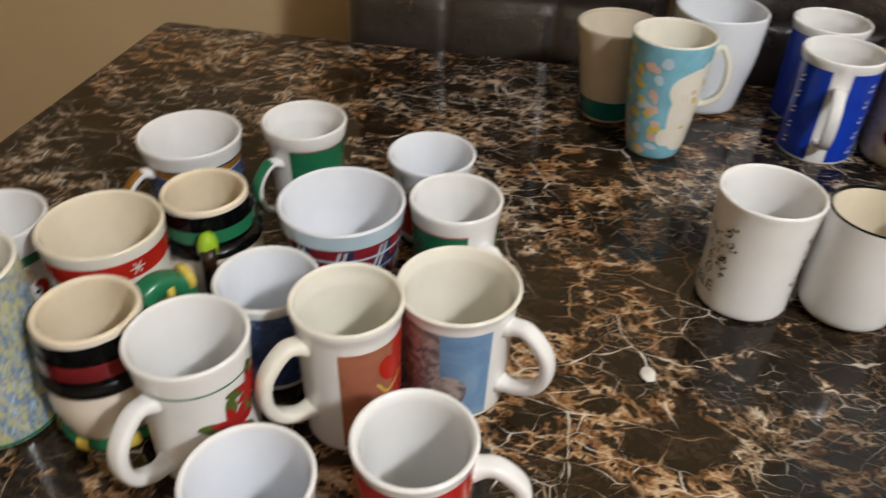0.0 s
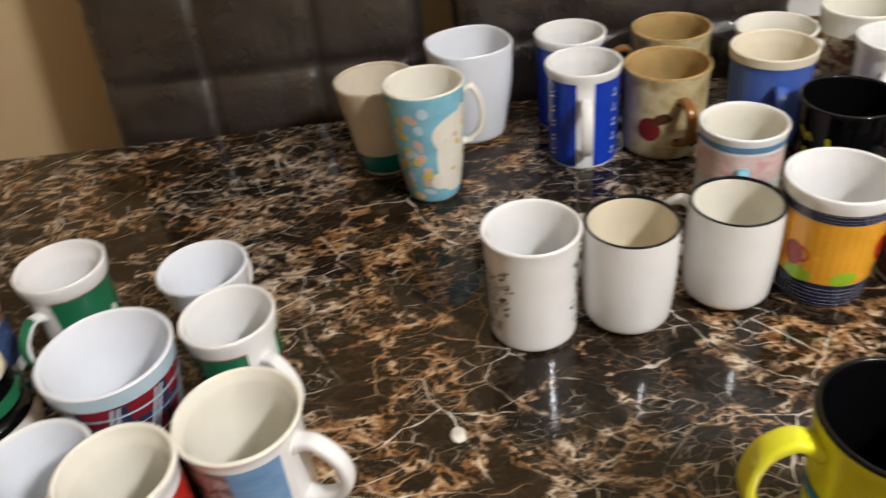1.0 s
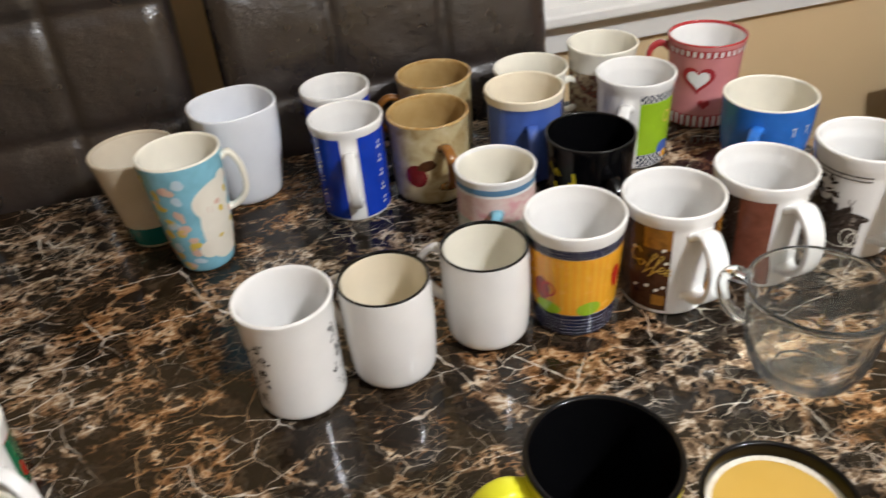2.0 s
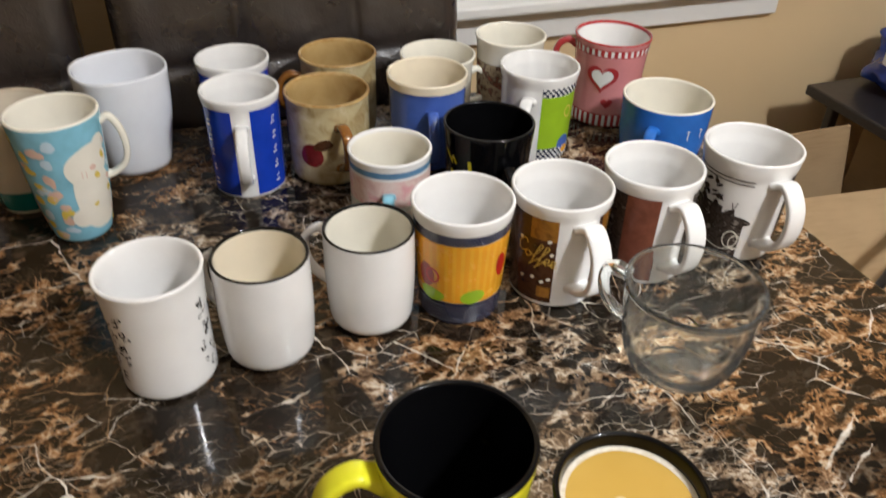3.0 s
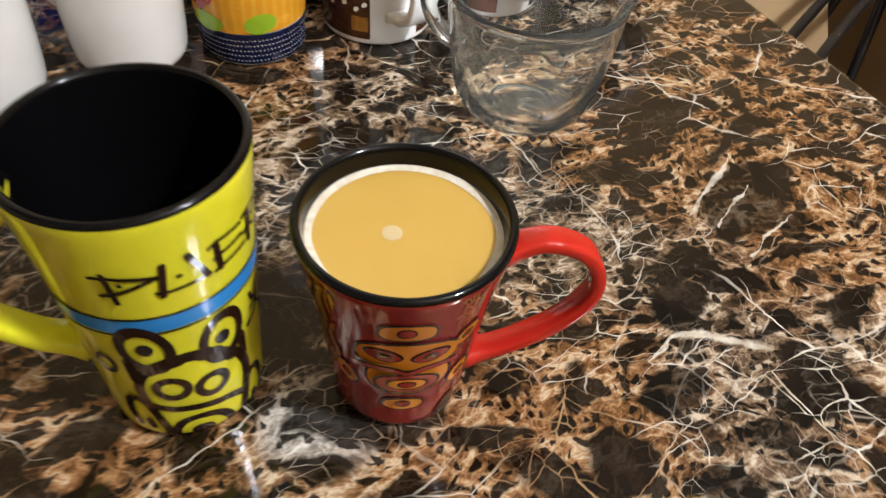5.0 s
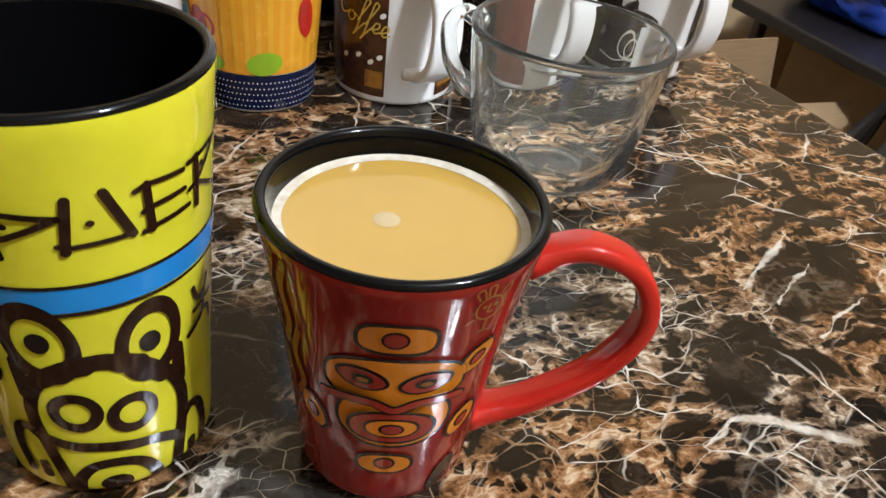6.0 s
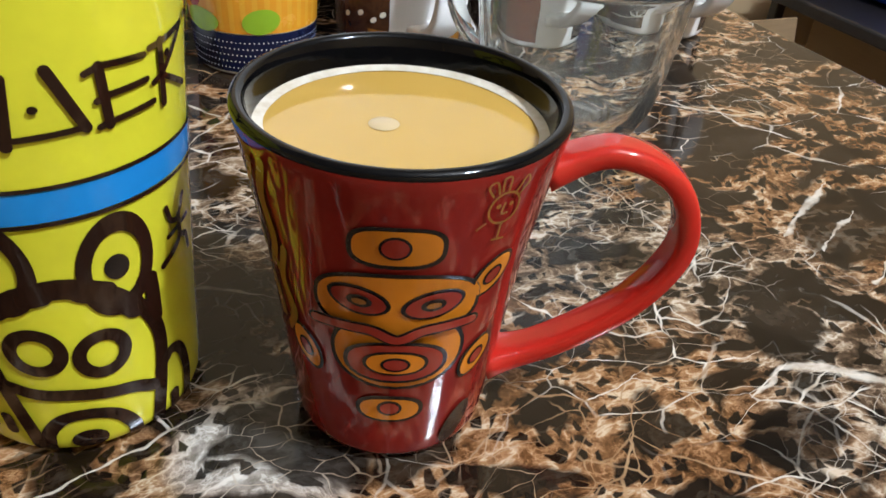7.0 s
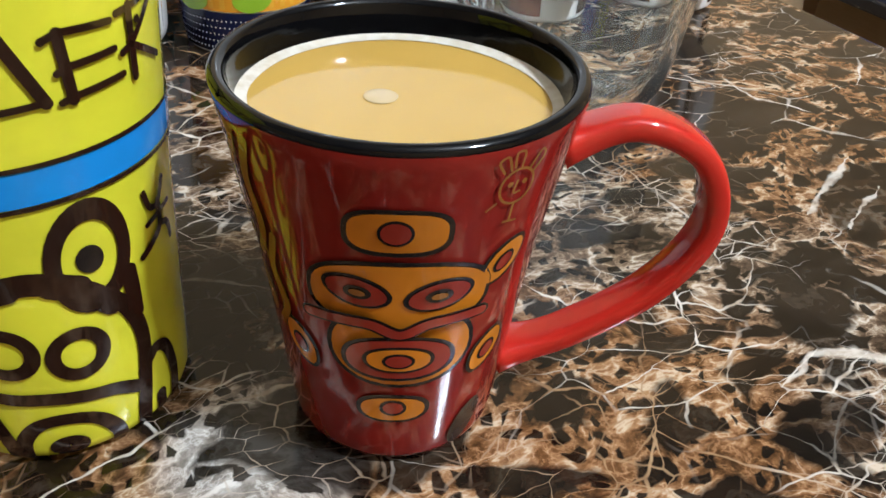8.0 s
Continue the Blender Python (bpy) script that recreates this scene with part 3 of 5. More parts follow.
        ct, st = math.cos(radians(tilt)), math.sin(radians(tilt))
        for v in bm.verts:
            px, pz = v.co.x, v.co.y
            v.co = self.on(a, x + px * ct - pz * st, z + px * st + pz * ct, 0.0006)
        return part(name, bm, material, self.root, label, smooth=False)

    def add(self, name, bm, material, label=""):
        return part(name, bm, material, self.root, label)

    def add_each(self, name, bm, material, label=""):
        """The loose pieces of a print, each a part of its own."""
        bm.verts.index_update()
        seen = set()
        for v in bm.verts:
            if v.index in seen:
                continue
            heap, island = [v], []
            seen.add(v.index)
            while heap:
                u = heap.pop()
                island.append(u)
                for e in u.link_edges:
                    o = e.other_vert(u)
                    if o.index not in seen:
                        seen.add(o.index)
                        heap.append(o)
            piece = bmesh.new()
            to = {u.index: piece.verts.new(u.co) for u in island}
            for f in {f for u in island for f in u.link_faces}:
                piece.faces.new([to[u.index] for u in f.verts])
            part(name, piece, material, self.root, label)
        bm.free()


# ---- the room ----
TURN_TABLE = Matrix.Translation(CORNER) @ Matrix.Rotation(ANG, 4, "Z")   # local x = s, local y = -v


def setting(name, bm, material, label, category, smooth=False):
    ob = part(name, bm, material, None, "", smooth)
    ob.matrix_world = TURN_TABLE
    return tagged(ob, label, category, kind="structure")


WALL_V = 0.30
setting("wall_back", box_bm(-1.8, 4.2, WALL_V, WALL_V + 0.12, FLOOR, CEIL), WALL, "plain beige painted wall behind the table", "wall")
setting("wall_left", box_bm(-1.9, -1.8, -3.2, WALL_V + 0.12, FLOOR, CEIL), WALL, "plain beige painted side wall", "wall")
setting("wall_right", box_bm(4.2, 4.3, -3.2, WALL_V + 0.12, FLOOR, CEIL), WALL, "plain beige painted side wall", "wall")
setting("wall_front", box_bm(-1.9, 4.3, -3.3, -3.2, FLOOR, CEIL), WALL, "plain beige painted wall across the room", "wall")
setting("floor", box_bm(-1.9, 4.3, -3.3, WALL_V + 0.12, FLOOR - 0.05, FLOOR), FLOORING, "brown wooden floor", "floor")
setting("ceiling", box_bm(-1.9, 4.3, -3.3, WALL_V + 0.12, CEIL, CEIL + 0.05), CEILING, "off-white painted ceiling", "ceiling")

# white window casing behind the chairs
window = tagged(new("window_1"), "white painted window casing with a deep sill", "window", kind="structure")
window.matrix_world = TURN_TABLE
part("apron", box_bm(1.20, 2.00, WALL_V - 0.018, WALL_V - 0.002, -0.048, 0.012, 0.003), WHITE_TRIM, window, smooth=False)
part("window_sill", box_bm(1.17, 2.03, WALL_V - 0.055, WALL_V - 0.002, 0.012, 0.034, 0.005), WHITE_TRIM, window, smooth=False)
part("window_frame", box_bm(1.20, 1.28, WALL_V - 0.020, WALL_V - 0.002, 0.034, 1.15, 0.003), WHITE_TRIM, window, smooth=False)
part("window_frame", box_bm(1.92, 2.00, WALL_V - 0.020, WALL_V - 0.002, 0.034, 1.15, 0.003), WHITE_TRIM, window, smooth=False)
part("blind", box_bm(1.28, 1.92, WALL_V - 0.012, WALL_V - 0.002, 0.034, 1.15), WHITE_TRIM, window, smooth=False)

# ---- the table ----
table = thing("dining_table", CORNER, math.degrees(ANG), "rectangular dining table with a glossy dark brown marble top", "table")
top = box_bm(0, LONG, -DEEP, 0, -0.032, 0.0)
bmesh.ops.bevel(top, geom=[e for e in top.edges if abs(e.verts[0].co.z - e.verts[1].co.z) > 0.01], offset=0.015, segments=5, affect="EDGES", profile=0.5)
bmesh.ops.bevel(top, geom=[e for e in top.edges if abs(e.verts[0].co.z - e.verts[1].co.z) < 1e-6 and len(e.link_faces) == 2 and abs(e.link_faces[0].normal.z - e.link_faces[1].normal.z) > 0.5], offset=0.007, segments=4, affect="EDGES", profile=0.5)
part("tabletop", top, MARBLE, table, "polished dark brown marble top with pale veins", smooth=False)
for x0, x1, y0, y1 in ((0.08, LONG - 0.08, -DEEP + 0.08, -DEEP + 0.10), (0.08, LONG - 0.08, -0.10, -0.08), (0.08, 0.10, -DEEP + 0.10, -0.10), (LONG - 0.10, LONG - 0.08, -DEEP + 0.10, -0.10)):
    part("apron", box_bm(x0, x1, y0, y1, -0.11, -0.0325, 0.002), EDGEWOOD, table, smooth=False)
for x in (0.06, LONG - 0.12):
    for y in (-DEEP + 0.06, -0.12):
        part("leg", box_bm(x, x + 0.06, y, y + 0.06, FLOOR, -0.033, 0.004), EDGEWOOD, table, smooth=False)


# ---- chairs ----
def tufted_back(width, z0, z1, thick, rows):
    """A padded back: front and rear sheets with pillows between sunken seams, closed round the edges."""
    bm = bmesh.new()
    nx, nz = 66, 96
    xs = [width * k / 3 for k in (1, 2)]

    def depth(x, z):
        d = min([abs(x - s) for s in xs] + [abs(z - r) for r in rows])
        e = min(x, width - x, z - z0, z1 - z)
        knot = min(math.hypot(x - s, z - r) for s in xs for r in rows)
        wave = 0.0016 * noise.noise(Vector((x * 14, z * 14, 3.1)))
        return 0.0075 * (1 - math.exp(-d / 0.006)) + 0.005 * (1 - math.exp(-knot / 0.035)) + 0.02 * (min(1.0, e / 0.025) ** 0.5 - 1) + wave

    grids = []
    for sign in (1, -1):
        grid = []
        for i in range(nx + 1):
            col = []
            for j in range(nz + 1):
                x, z = width * i / nx, z0 + (z1 - z0) * j / nz
                lean = 0.16 * z
                y = lean + (-depth(x, z) if sign > 0 else thick)
                col.append(bm.verts.new((x, y, z)))
            grid.append(col)
        grids.append(grid)
        for i in range(nx):
            for j in range(nz):
                q = (grid[i][j], grid[i + 1][j], grid[i + 1][j + 1], grid[i][j + 1])
                bm.faces.new(q if sign > 0 else q[::-1])
    a, b = grids
    loop = [(i, 0) for i in range(nx)] + [(nx, j) for j in range(nz)] + [(i, nz) for i in range(nx, 0, -1)] + [(0, j) for j in range(nz, 0, -1)]
    for (i, j), (k, l) in zip(loop, loop[1:] + loop[:1]):
        bm.faces.new((a[i][j], b[i][j], b[k][l], a[k][l]))
    return bm


def chair(s, w, label):
    z0, z1 = -0.34, 0.36
    root = thing("dining_chair", at(s, -0.03), math.degrees(ANG), label, "chair", "chairs behind the table")
    root.location.z = 0
    rows = (0.066 - 0.29, 0.066 - 0.145, 0.066, 0.066 + 0.145)
    part("backrest", tufted_back(w, z0, z1, 0.055, rows), LEATHER, root, "dark brown tufted leather backrest")
    st = bmesh.new()
    for x in (0.018, w - 0.018):
        for k in range(110):
            z = z0 + 0.05 + k * 0.0055
            y = 0.16 * z - 0.0075
            bmesh.ops.create_cube(st, size=1.0, matrix=Matrix.Translation((x, y, z)) @ Matrix.Diagonal((0.0008, 0.0014, 0.0034, 1)))
    tagged(part("stitching", st, STITCH, root, "pale stitching along the edge", smooth=False), kind="stuff")
    seat = box_bm(0.0, w, -0.40, 0.02, -0.36, -0.28, 0.025, 4)
    part("seat", seat, LEATHER, root)
    for x in (0.02, w - 0.06):
        for y in (-0.38, 0.0):
            part("leg", box_bm(x, x + 0.04, y, y + 0.04, FLOOR, -0.345, 0.003), EDGEWOOD, root, smooth=False)
    return root


chair(0.272, 0.444, "dark brown tufted leather dining chair pushed against the table")
chair(0.757, 0.460, "dark brown tufted leather dining chair beside another one")

# ---- things beyond the table's end ----
side_table = thing("side_table", CORNER, math.degrees(ANG), "low black wooden side table with a thin top", "table")
part("tabletop", box_bm(2.037, 2.85, -0.55, 0.182, -0.187, -0.165, 0.004), BLACKWOOD, side_table, smooth=False)
for x, y in ((2.052, 0.110), (2.76, 0.12), (2.15, -0.50), (2.76, -0.50)):
    part("leg", box_bm(x, x + 0.020, y, y + 0.020, FLOOR, -0.188, 0.003), BLACKWOOD, side_table, smooth=False)


def sheet(p, q, r, s, thick):
    """A board between four corners, thickened downwards along its normal."""
    bm = bmesh.new()
    c = [Vector(k) for k in (p, q, r, s)]
    n = (c[1] - c[0]).cross(c[3] - c[0]).normalized() * thick
    a = [bm.verts.new(k) for k in c]
    b = [bm.verts.new(k - n) for k in c]
    bm.faces.new(a)
    bm.faces.new(b[::-1])
    for i in range(4):
        bm.faces.new((a[i], b[i], b[(i + 1) % 4], a[(i + 1) % 4]))
    return bm


stool = thing("folding_chair", CORNER, math.degrees(ANG), "folded black metal chair frame standing beside the cardboard box", "chair")
for off, z in ((0.0, -0.205), (0.055, -0.215)):
    bar = [Vector((1.66 + 0.42 * k / 6, -0.445 + 0.215 * k / 6 + off, z + 0.012 * math.sin(math.pi * k / 6))) for k in range(7)]
    part("rail", tube(bar, 0.020, 0.014, 12, Vector((0, 0, 1))), DARKMETAL, stool)
    for p, lean in ((bar[0], -0.02), (bar[-1], 0.03)):
        foot = Vector((p.x + lean, p.y - 0.04 + 3 * off, FLOOR))
        part("leg", tube([p, p.lerp(foot, 0.5), foot], 0.016, 0.016, 10), DARKMETAL, stool)

carton = thing("cardboard_box", CORNER, math.degrees(ANG), "open brown cardboard box with raised flaps beside the table", "box")
for x0, x1, y0, y1 in ((1.56, 2.02, -0.285, -0.28), (1.56, 2.02, 0.04, 0.045), (1.56, 1.565, -0.28, 0.04), (2.015, 2.02, -0.28, 0.04)):
    part("side", box_bm(x0, x1, y0, y1, FLOOR, -0.36), CARD, carton, smooth=False)
part("bottom", box_bm(1.565, 2.015, -0.28, 0.04, FLOOR, FLOOR + 0.006), CARD, carton, smooth=False)
part("flap", sheet((1.58, 0.043, -0.36), (2.075, 0.043, -0.36), (2.042, 0.05, -0.196), (1.56, 0.05, -0.196), 0.005), CARD, carton, "upright flap", smooth=False)
part("flap", sheet((1.55, -0.34, -0.40), (1.965, -0.30, -0.37), (2.09, -0.10, -0.25), (1.55, -0.05, -0.25), 0.005), CARD, carton, "slanting flap", smooth=False)

carton2 = thing("cardboard_box", at(2.14, -0.02), math.degrees(ANG) + 2, "closed brown cardboard box under the side table", "box")
part("body", box_bm(0.0, 0.58, -0.44, 0.08, FLOOR, -0.20, 0.004), CARD, carton2, smooth=False)
part("tape", box_bm(0.0, 0.58, -0.175, -0.125, -0.1995, -0.1985), BARWHITE, carton2, "strip of packing tape", smooth=False)


def bag():
    """A slumped, crumpled shiny bag."""
    bm = bmesh.new()
    bmesh.ops.create_icosphere(bm, subdivisions=5, radius=1.0)
    for v in bm.verts:
        d = v.co.normalized()
        k = 1 + 0.16 * noise.noise(d * 2.1) + 0.09 * noise.noise(d * 5.3) + 0.045 * abs(noise.noise(d * 11))
        v.co = Vector((d.x * 0.24 * k, d.y * 0.19 * k, max(-0.055, d.z * 0.10 * k)))
    return bm


sack = thing("plastic_bag", at(2.37, -0.05, -0.165 + 0.0555), math.degrees(ANG), "crumpled shiny blue bag with white writing on the side table", "bag")
part("body", bag(), BLUECLOTH, sack)
bars = bmesh.new()
for k in range(6):
    a = radians(172 + 12 * k)
    bmesh.ops.create_cube(bars, size=1.0, matrix=Matrix.Translation((0.235 * math.cos(a), 0.19 * math.sin(a), 0.030)) @ Matrix.Rotation(a, 4, "Z") @ Matrix.Diagonal((0.05, 0.026, 0.032, 1)))
part("writing", bars, BARWHITE, sack, "white printed bars", smooth=False)


# ---- mugs: the pair in front ----
yellow = Mug("tall_mug", "tall yellow ceramic mug with a black inside and a painted frog", 0.4332, 0.3202, 0.146,
             [(0, 0.0342), (0.35, 0.0372), (0.7, 0.0408), (1, 0.0447)], YELLOW, BLACK, BLACK, wall=0.004, foot=0.007)
yellow.handle(168, 0.127, 0.045, 0.035, YELLOW, 0.0155, 0.0085, "ear", square=0.6, sag=0.05)
yellow.add("stripe", yellow.band(0.0860, 0.0948, 150, 395), SKYBAND, "bright blue stripe")
lines = bmesh.new()
for z in (0.0854, 0.0954):
    yellow.band(z - 0.0006, z + 0.0006, 150, 395, lines, 0.0007)
yellow.add_each("stripe_outline", lines, DARKBROWN)
letters = bmesh.new()
S = lambda pts, w=0.0019, curved=False: yellow.stroke(250, [(x / 1000, z / 1000) for x, z in pts], w, letters, 0.0007, curved)
S([(-14, 120.4), (-9.5, 120.2), (7, 117.8)]); S([(-9.8, 122), (-8, 106)], 0.0022); S([(-12.4, 110.4), (-8.6, 111), (7, 117.8)])
S([(9.5, 123), (7.2, 107)], 0.0026); S([(5.6, 109.2), (8, 108.4), (23.5, 108.8)], 0.0016); S([(18.2, 123.8), (23.8, 108.6)], 0.0026)
S([(29, 122.4), (29.2, 107.8)], 0.0025); S([(25.7, 121.3), (29, 122.4), (41, 121.5)], 0.0017); S([(27.2, 114.2), (29.7, 115), (41, 115.3)], 0.0017); S([(26.8, 107.8), (29.2, 108.4), (42.3, 109)], 0.0017)
S([(47, 123), (46, 107)], 0.0023); S([(43, 122.4), (47, 122.6), (58, 124)], 0.0017); S([(58, 124), (46.4, 114.4)], 0.0017); S([(46.4, 114.4), (57, 108)], 0.0017); S([(43, 113.6), (46.4, 114.4)], 0.0017)
S([(61, 125), (75, 126)]); S([(67, 126), (68, 111)])
for x, z in ((14, 115.2), (-5.3, 116), (49.4, 119.2)):
    yellow.blob(250, x / 1000, z / 1000, 0.0011, 0.0010, letters, 0.0007)
yellow.add("lettering", letters, DARKBROWN, "dark brown hand-drawn lettering")
frog = bmesh.new()
dip = lambda x, z: ((x + 9) / 1000, (z - 0.15 * x) / 1000)
F = lambda pts, w: yellow.stroke(250, [dip(x, z) for x, z in pts], w, frog, 0.0006)
R = lambda x, z, rx, rz, inner, tilt=0: yellow.blob(250, *dip(x, z), rx / 1000, rz / 1000, frog, 0.0006, inner, tilt)
R(-14.6, 72, 10.4, 16.6, 0.62, 10); R(14.8, 70, 10.4, 16.4, 0.64, -8)
F([(-10, 62.5), (-5, 64.5), (0, 65.4), (5, 64.5), (10, 62.5)], 0.0066)
F([(-17, 57), (-11, 61.5), (-5, 63.6)], 0.0070); F([(5, 63.6), (11, 60.5), (17, 54)], 0.0066)
for q in (-1, 1):
    F([(12 * q, 61), (18.5 * q, 54), (22 * q, 45), (22.4 * q, 36), (20.5 * q, 24), (18.5 * q, 14), (16.5 * q, 4)], 0.0044)
    F([(20.5 * q, 27), (25.5 * q, 32), (29.5 * q, 29.5), (31 * q, 20), (29.5 * q, 9)], 0.0038)
    F([(24.2 * q, 14), (23.6 * q, 9)], 0.0036)
F([(22.8, 62), (22.8, 56), (22.4, 48)], 0.0046); F([(-22.6, 63), (-22.6, 57), (-22.2, 49)], 0.0046)
R(-9.9, 43, 7.7, 9.0, 0.54, 16); R(6.0, 41, 7.7, 8.8, 0.54, -12)
F([(-20.5, 29), (-13, 26.8), (-4, 26.5), (5, 25.6), (12, 24.8), (18, 22)], 0.0044)
F([(-14.3, 3.0), (-13.2, 10), (-8.4, 16.4), (-1.2, 18.2), (5.6, 16), (9.6, 9.5), (9.2, 4)], 0.0042)
R(-2.9, 7.4, 5.0, 3.9, 0.05)
R(-33, 56, 5, 7, 0.6)
G = lambda pts, w: yellow.stroke(250, [((x - 3) / 1000, (z + 2) / 1000) for x, z in pts], w, frog, 0.0006)
G([(44, 75), (45.5, 70), (49, 69.5), (52.5, 75)], 0.0019); G([(49, 70), (48.5, 63), (45, 60), (40, 57.5)], 0.0022); G([(48.6, 63), (52, 61), (53, 56)], 0.0020); G([(43.5, 65.5), (48.5, 66.5), (54, 67)], 0.0017)
yellow.add("frog_drawing", frog, DARKBROWN, "dark brown painted frog outline")
pup = yellow.blob(250, *dip(-14.8, 72.5), 0.0033, 0.0040)
yellow.blob(250, *dip(14.5, 69.6), 0.0033, 0.0040, pup)
yellow.add_each("pupil", pup, INKBLACK)

red = Mug("coffee_mug", "deep red ceramic mug with orange painted figures, full of milky coffee", 0.518, 0.2692, 0.110,
          [(0, 0.0298), (0.3, 0.0334), (0.65, 0.0381), (1, 0.0449)], RED, BLACK, BLACK, wall=0.004, foot=0.006)
red.handle(330, 0.0895, 0.0185, 0.0445, BRIGHTRED, 0.0128, 0.0070, "ear", "bright red handle", 0.55, 0.03)
liquid = lathe([(0, 0.1000), (0.020, 0.1000), (0.0376, 0.1000), (0.0390, 0.1002)], 72)
part("coffee", liquid, COFFEE, red.root, "milky tan coffee")
ring = lathe([(0.0361, 0.10025), (0.0376, 0.1006), (0.0392, 0.1010), (0.0405, 0.1014)], 72)
for v in ring.verts:
    a = math.atan2(v.co.y, v.co.x)
    if v.co.xy.length < 0.0365:
        v.co.xy *= 1 - 0.020 * noise.noise(Vector((math.cos(a) * 2, math.sin(a) * 2, 0.3)))
part("foam_ring", ring, FOAM, red.root, "pale foam along the wall")
dot = lathe([(0, 0.1004), (0.0030, 0.1004), (0.0042, 0.10015)], 24)
bmesh.ops.translate(dot, verts=dot.verts[:], vec=(-0.0045, 0.002, 0))
part("foam_spot", dot, glaze("coffee_froth", (0.56, 0.43, 0.23), 0.4), red.root, "pale foam spot")


def painted(mug, a, shapes, lift=0.0005):
    """Ovals in layers: (x mm, z mm, rx, rz, material, tilt, power); each layer lies a little over the last."""
    for k, (x, z, rx, rz, mat, tilt, power) in enumerate(shapes):
        mug.add("painted_figure", mug.blob(a, x / 1000, z / 1000, rx / 1000, rz / 1000, None, lift + 0.00012 * k, 0, tilt, power), mat)


painted(red, 246, [(-3.9, 88.3, 12.0, 6.8, INKBLACK, 0, 3), (-3.9, 88.4, 10.7, 5.5, ORANGE, 0, 3), (-4.3, 88.6, 3.9, 3.7, INKBLACK, 0, 2), (-4.3, 88.6, 3.2, 3.0, INKRED, 0, 2)])
painted(red, 246, [(-1.8, 50.4, 18.6, 14.6, INKBLACK, 0, 2.2), (-1.8, 50.4, 17.3, 13.3, ORANGE, 0, 2.2), (-2.9, 68.4, 22.2, 11.6, INKBLACK, 0, 2.5), (-2.9, 68.4, 20.9, 10.3, ORANGE, 0, 2.5),
                   (-12.6, 70.0, 8.4, 5.0, INKBLACK, -14, 1.9), (6.2, 69.2, 8.4, 5.0, INKBLACK, 14, 1.9), (-12.6, 70.0, 7.2, 4.0, INKRED, -14, 1.9), (6.2, 69.2, 7.2, 4.0, INKRED, 14, 1.9),
                   (-12.2, 70.2, 3.2, 2.1, INKBLACK, -8, 2), (6.0, 69.5, 3.2, 2.1, INKBLACK, 8, 2), (-12.2, 70.2, 1.9, 1.0, OCHRE, -8, 2), (6.0, 69.5, 1.9, 1.0, OCHRE, 8, 2),
                   (-2.4, 48.3, 13.6, 8.2, INKBLACK, 0, 2.3), (-2.4, 48.3, 12.3, 7.1, INKRED, 0, 2.3), (-2.4, 48.3, 8.4, 4.8, INKBLACK, 0, 2.2), (-2.4, 48.3, 7.4, 4.0, ORANGE, 0, 2.2), (-2.4, 48.1, 3.8, 2.8, INKBLACK, 0, 2), (-2.4, 48.1, 3.0, 2.1, INKRED, 0, 2)], 0.0004)
for width, ink, lift in ((0.0042, INKBLACK, 0.0021), (0.0028, INKRED, 0.0023)):
    lip = [(-23.5, 60.5), (-14, 61), (-8.5, 60.6), (-2.4, 57.6), (3.6, 60.8), (9, 61.6), (16.4, 62)]
    red.add("painted_figure", red.stroke(246, [(x / 1000, z / 1000) for x, z in lip], width, None, lift), ink)
painted(red, 246, [(-3.2, 27.0, 9.6, 5.9, INKBLACK, 0, 2.4), (-3.2, 26.8, 8.3, 4.7, ORANGE, 0, 2.4), (-3.2, 27.6, 3.5, 3.3, INKBLACK, 0, 2), (-3.2, 27.6, 2.6, 2.4, INKRED, 0, 2)])
for x, z, tilt in ((22.3, 74.5, -42), (21.8, 43, -30), (-28.8, 44, 30)):
    painted(red, 246, [(x, z, 5.2, 8.6, INKBLACK, tilt, 1.8), (x, z, 4.1, 7.4, ORANGE, tilt, 1.8), (x, z, 2.4, 3.6, INKBLACK, tilt, 2), (x, z, 1.7, 2.8, INKRED, tilt, 2)])
doodle = bmesh.new()
D = lambda pts: red.stroke(246, [((x - 3.9) / 1000, (z + 6.0) / 1000) for x, z in pts], 0.0006, doodle, 0.0006)
red.blob(246, 0.0216, 0.0975, 0.0048, 0.0050, doodle, 0.0006, 0.87)
D([(21.5, 96), (20, 99), (22, 100), (23.2, 96.4)]); D([(24, 97), (24, 100.5), (26, 100.4), (25.8, 96.8)]); D([(28.2, 95.6), (31, 99.5), (32, 97.5), (29.4, 94.4)])
D([(25.4, 86.5), (25, 81.5)]); D([(23.4, 81.8), (27, 81.2)]); D([(25.4, 93), (24.8, 90), (26.4, 89.8)]); D([(20.6, 88), (18.5, 86.5)])
for x, z in ((23.6, 92.4), (27.4, 92.3)):
    red.blob(246, (x - 3.9) / 1000, (z + 6.0) / 1000, 0.0007, 0.0007, doodle, 0.0006)
red.add("line_doodle", doodle, OCHRE, "thin ochre line drawing")
# ochre curls put the yellow mug's reflection into the red mug's colour
side = bmesh.new()
for pts, w in (([(-36, 100), (-38, 88), (-35, 76), (-37, 66)], 0.003), ([(-42, 98), (-45, 84), (-41, 70)], 0.0025), ([(-31, 74), (-33, 62), (-29, 52), (-32, 44)], 0.0026), ([(-39, 60), (-35, 48)], 0.003)):
    red.stroke(246, [((x - 4) / 1000, (z + 3) / 1000) for x, z in pts], w, side, 0.0006)
red.add_each("reflection_curl", side, OCHRE, "ochre curls painted as the yellow mug's reflection")
foot_mark = red.blob(246, 0.0180, 0.0145, 0.0040, 0.0090, None, 0.0006, 0, -25)
red.add("painted_mark", foot_mark, INKBLACK)

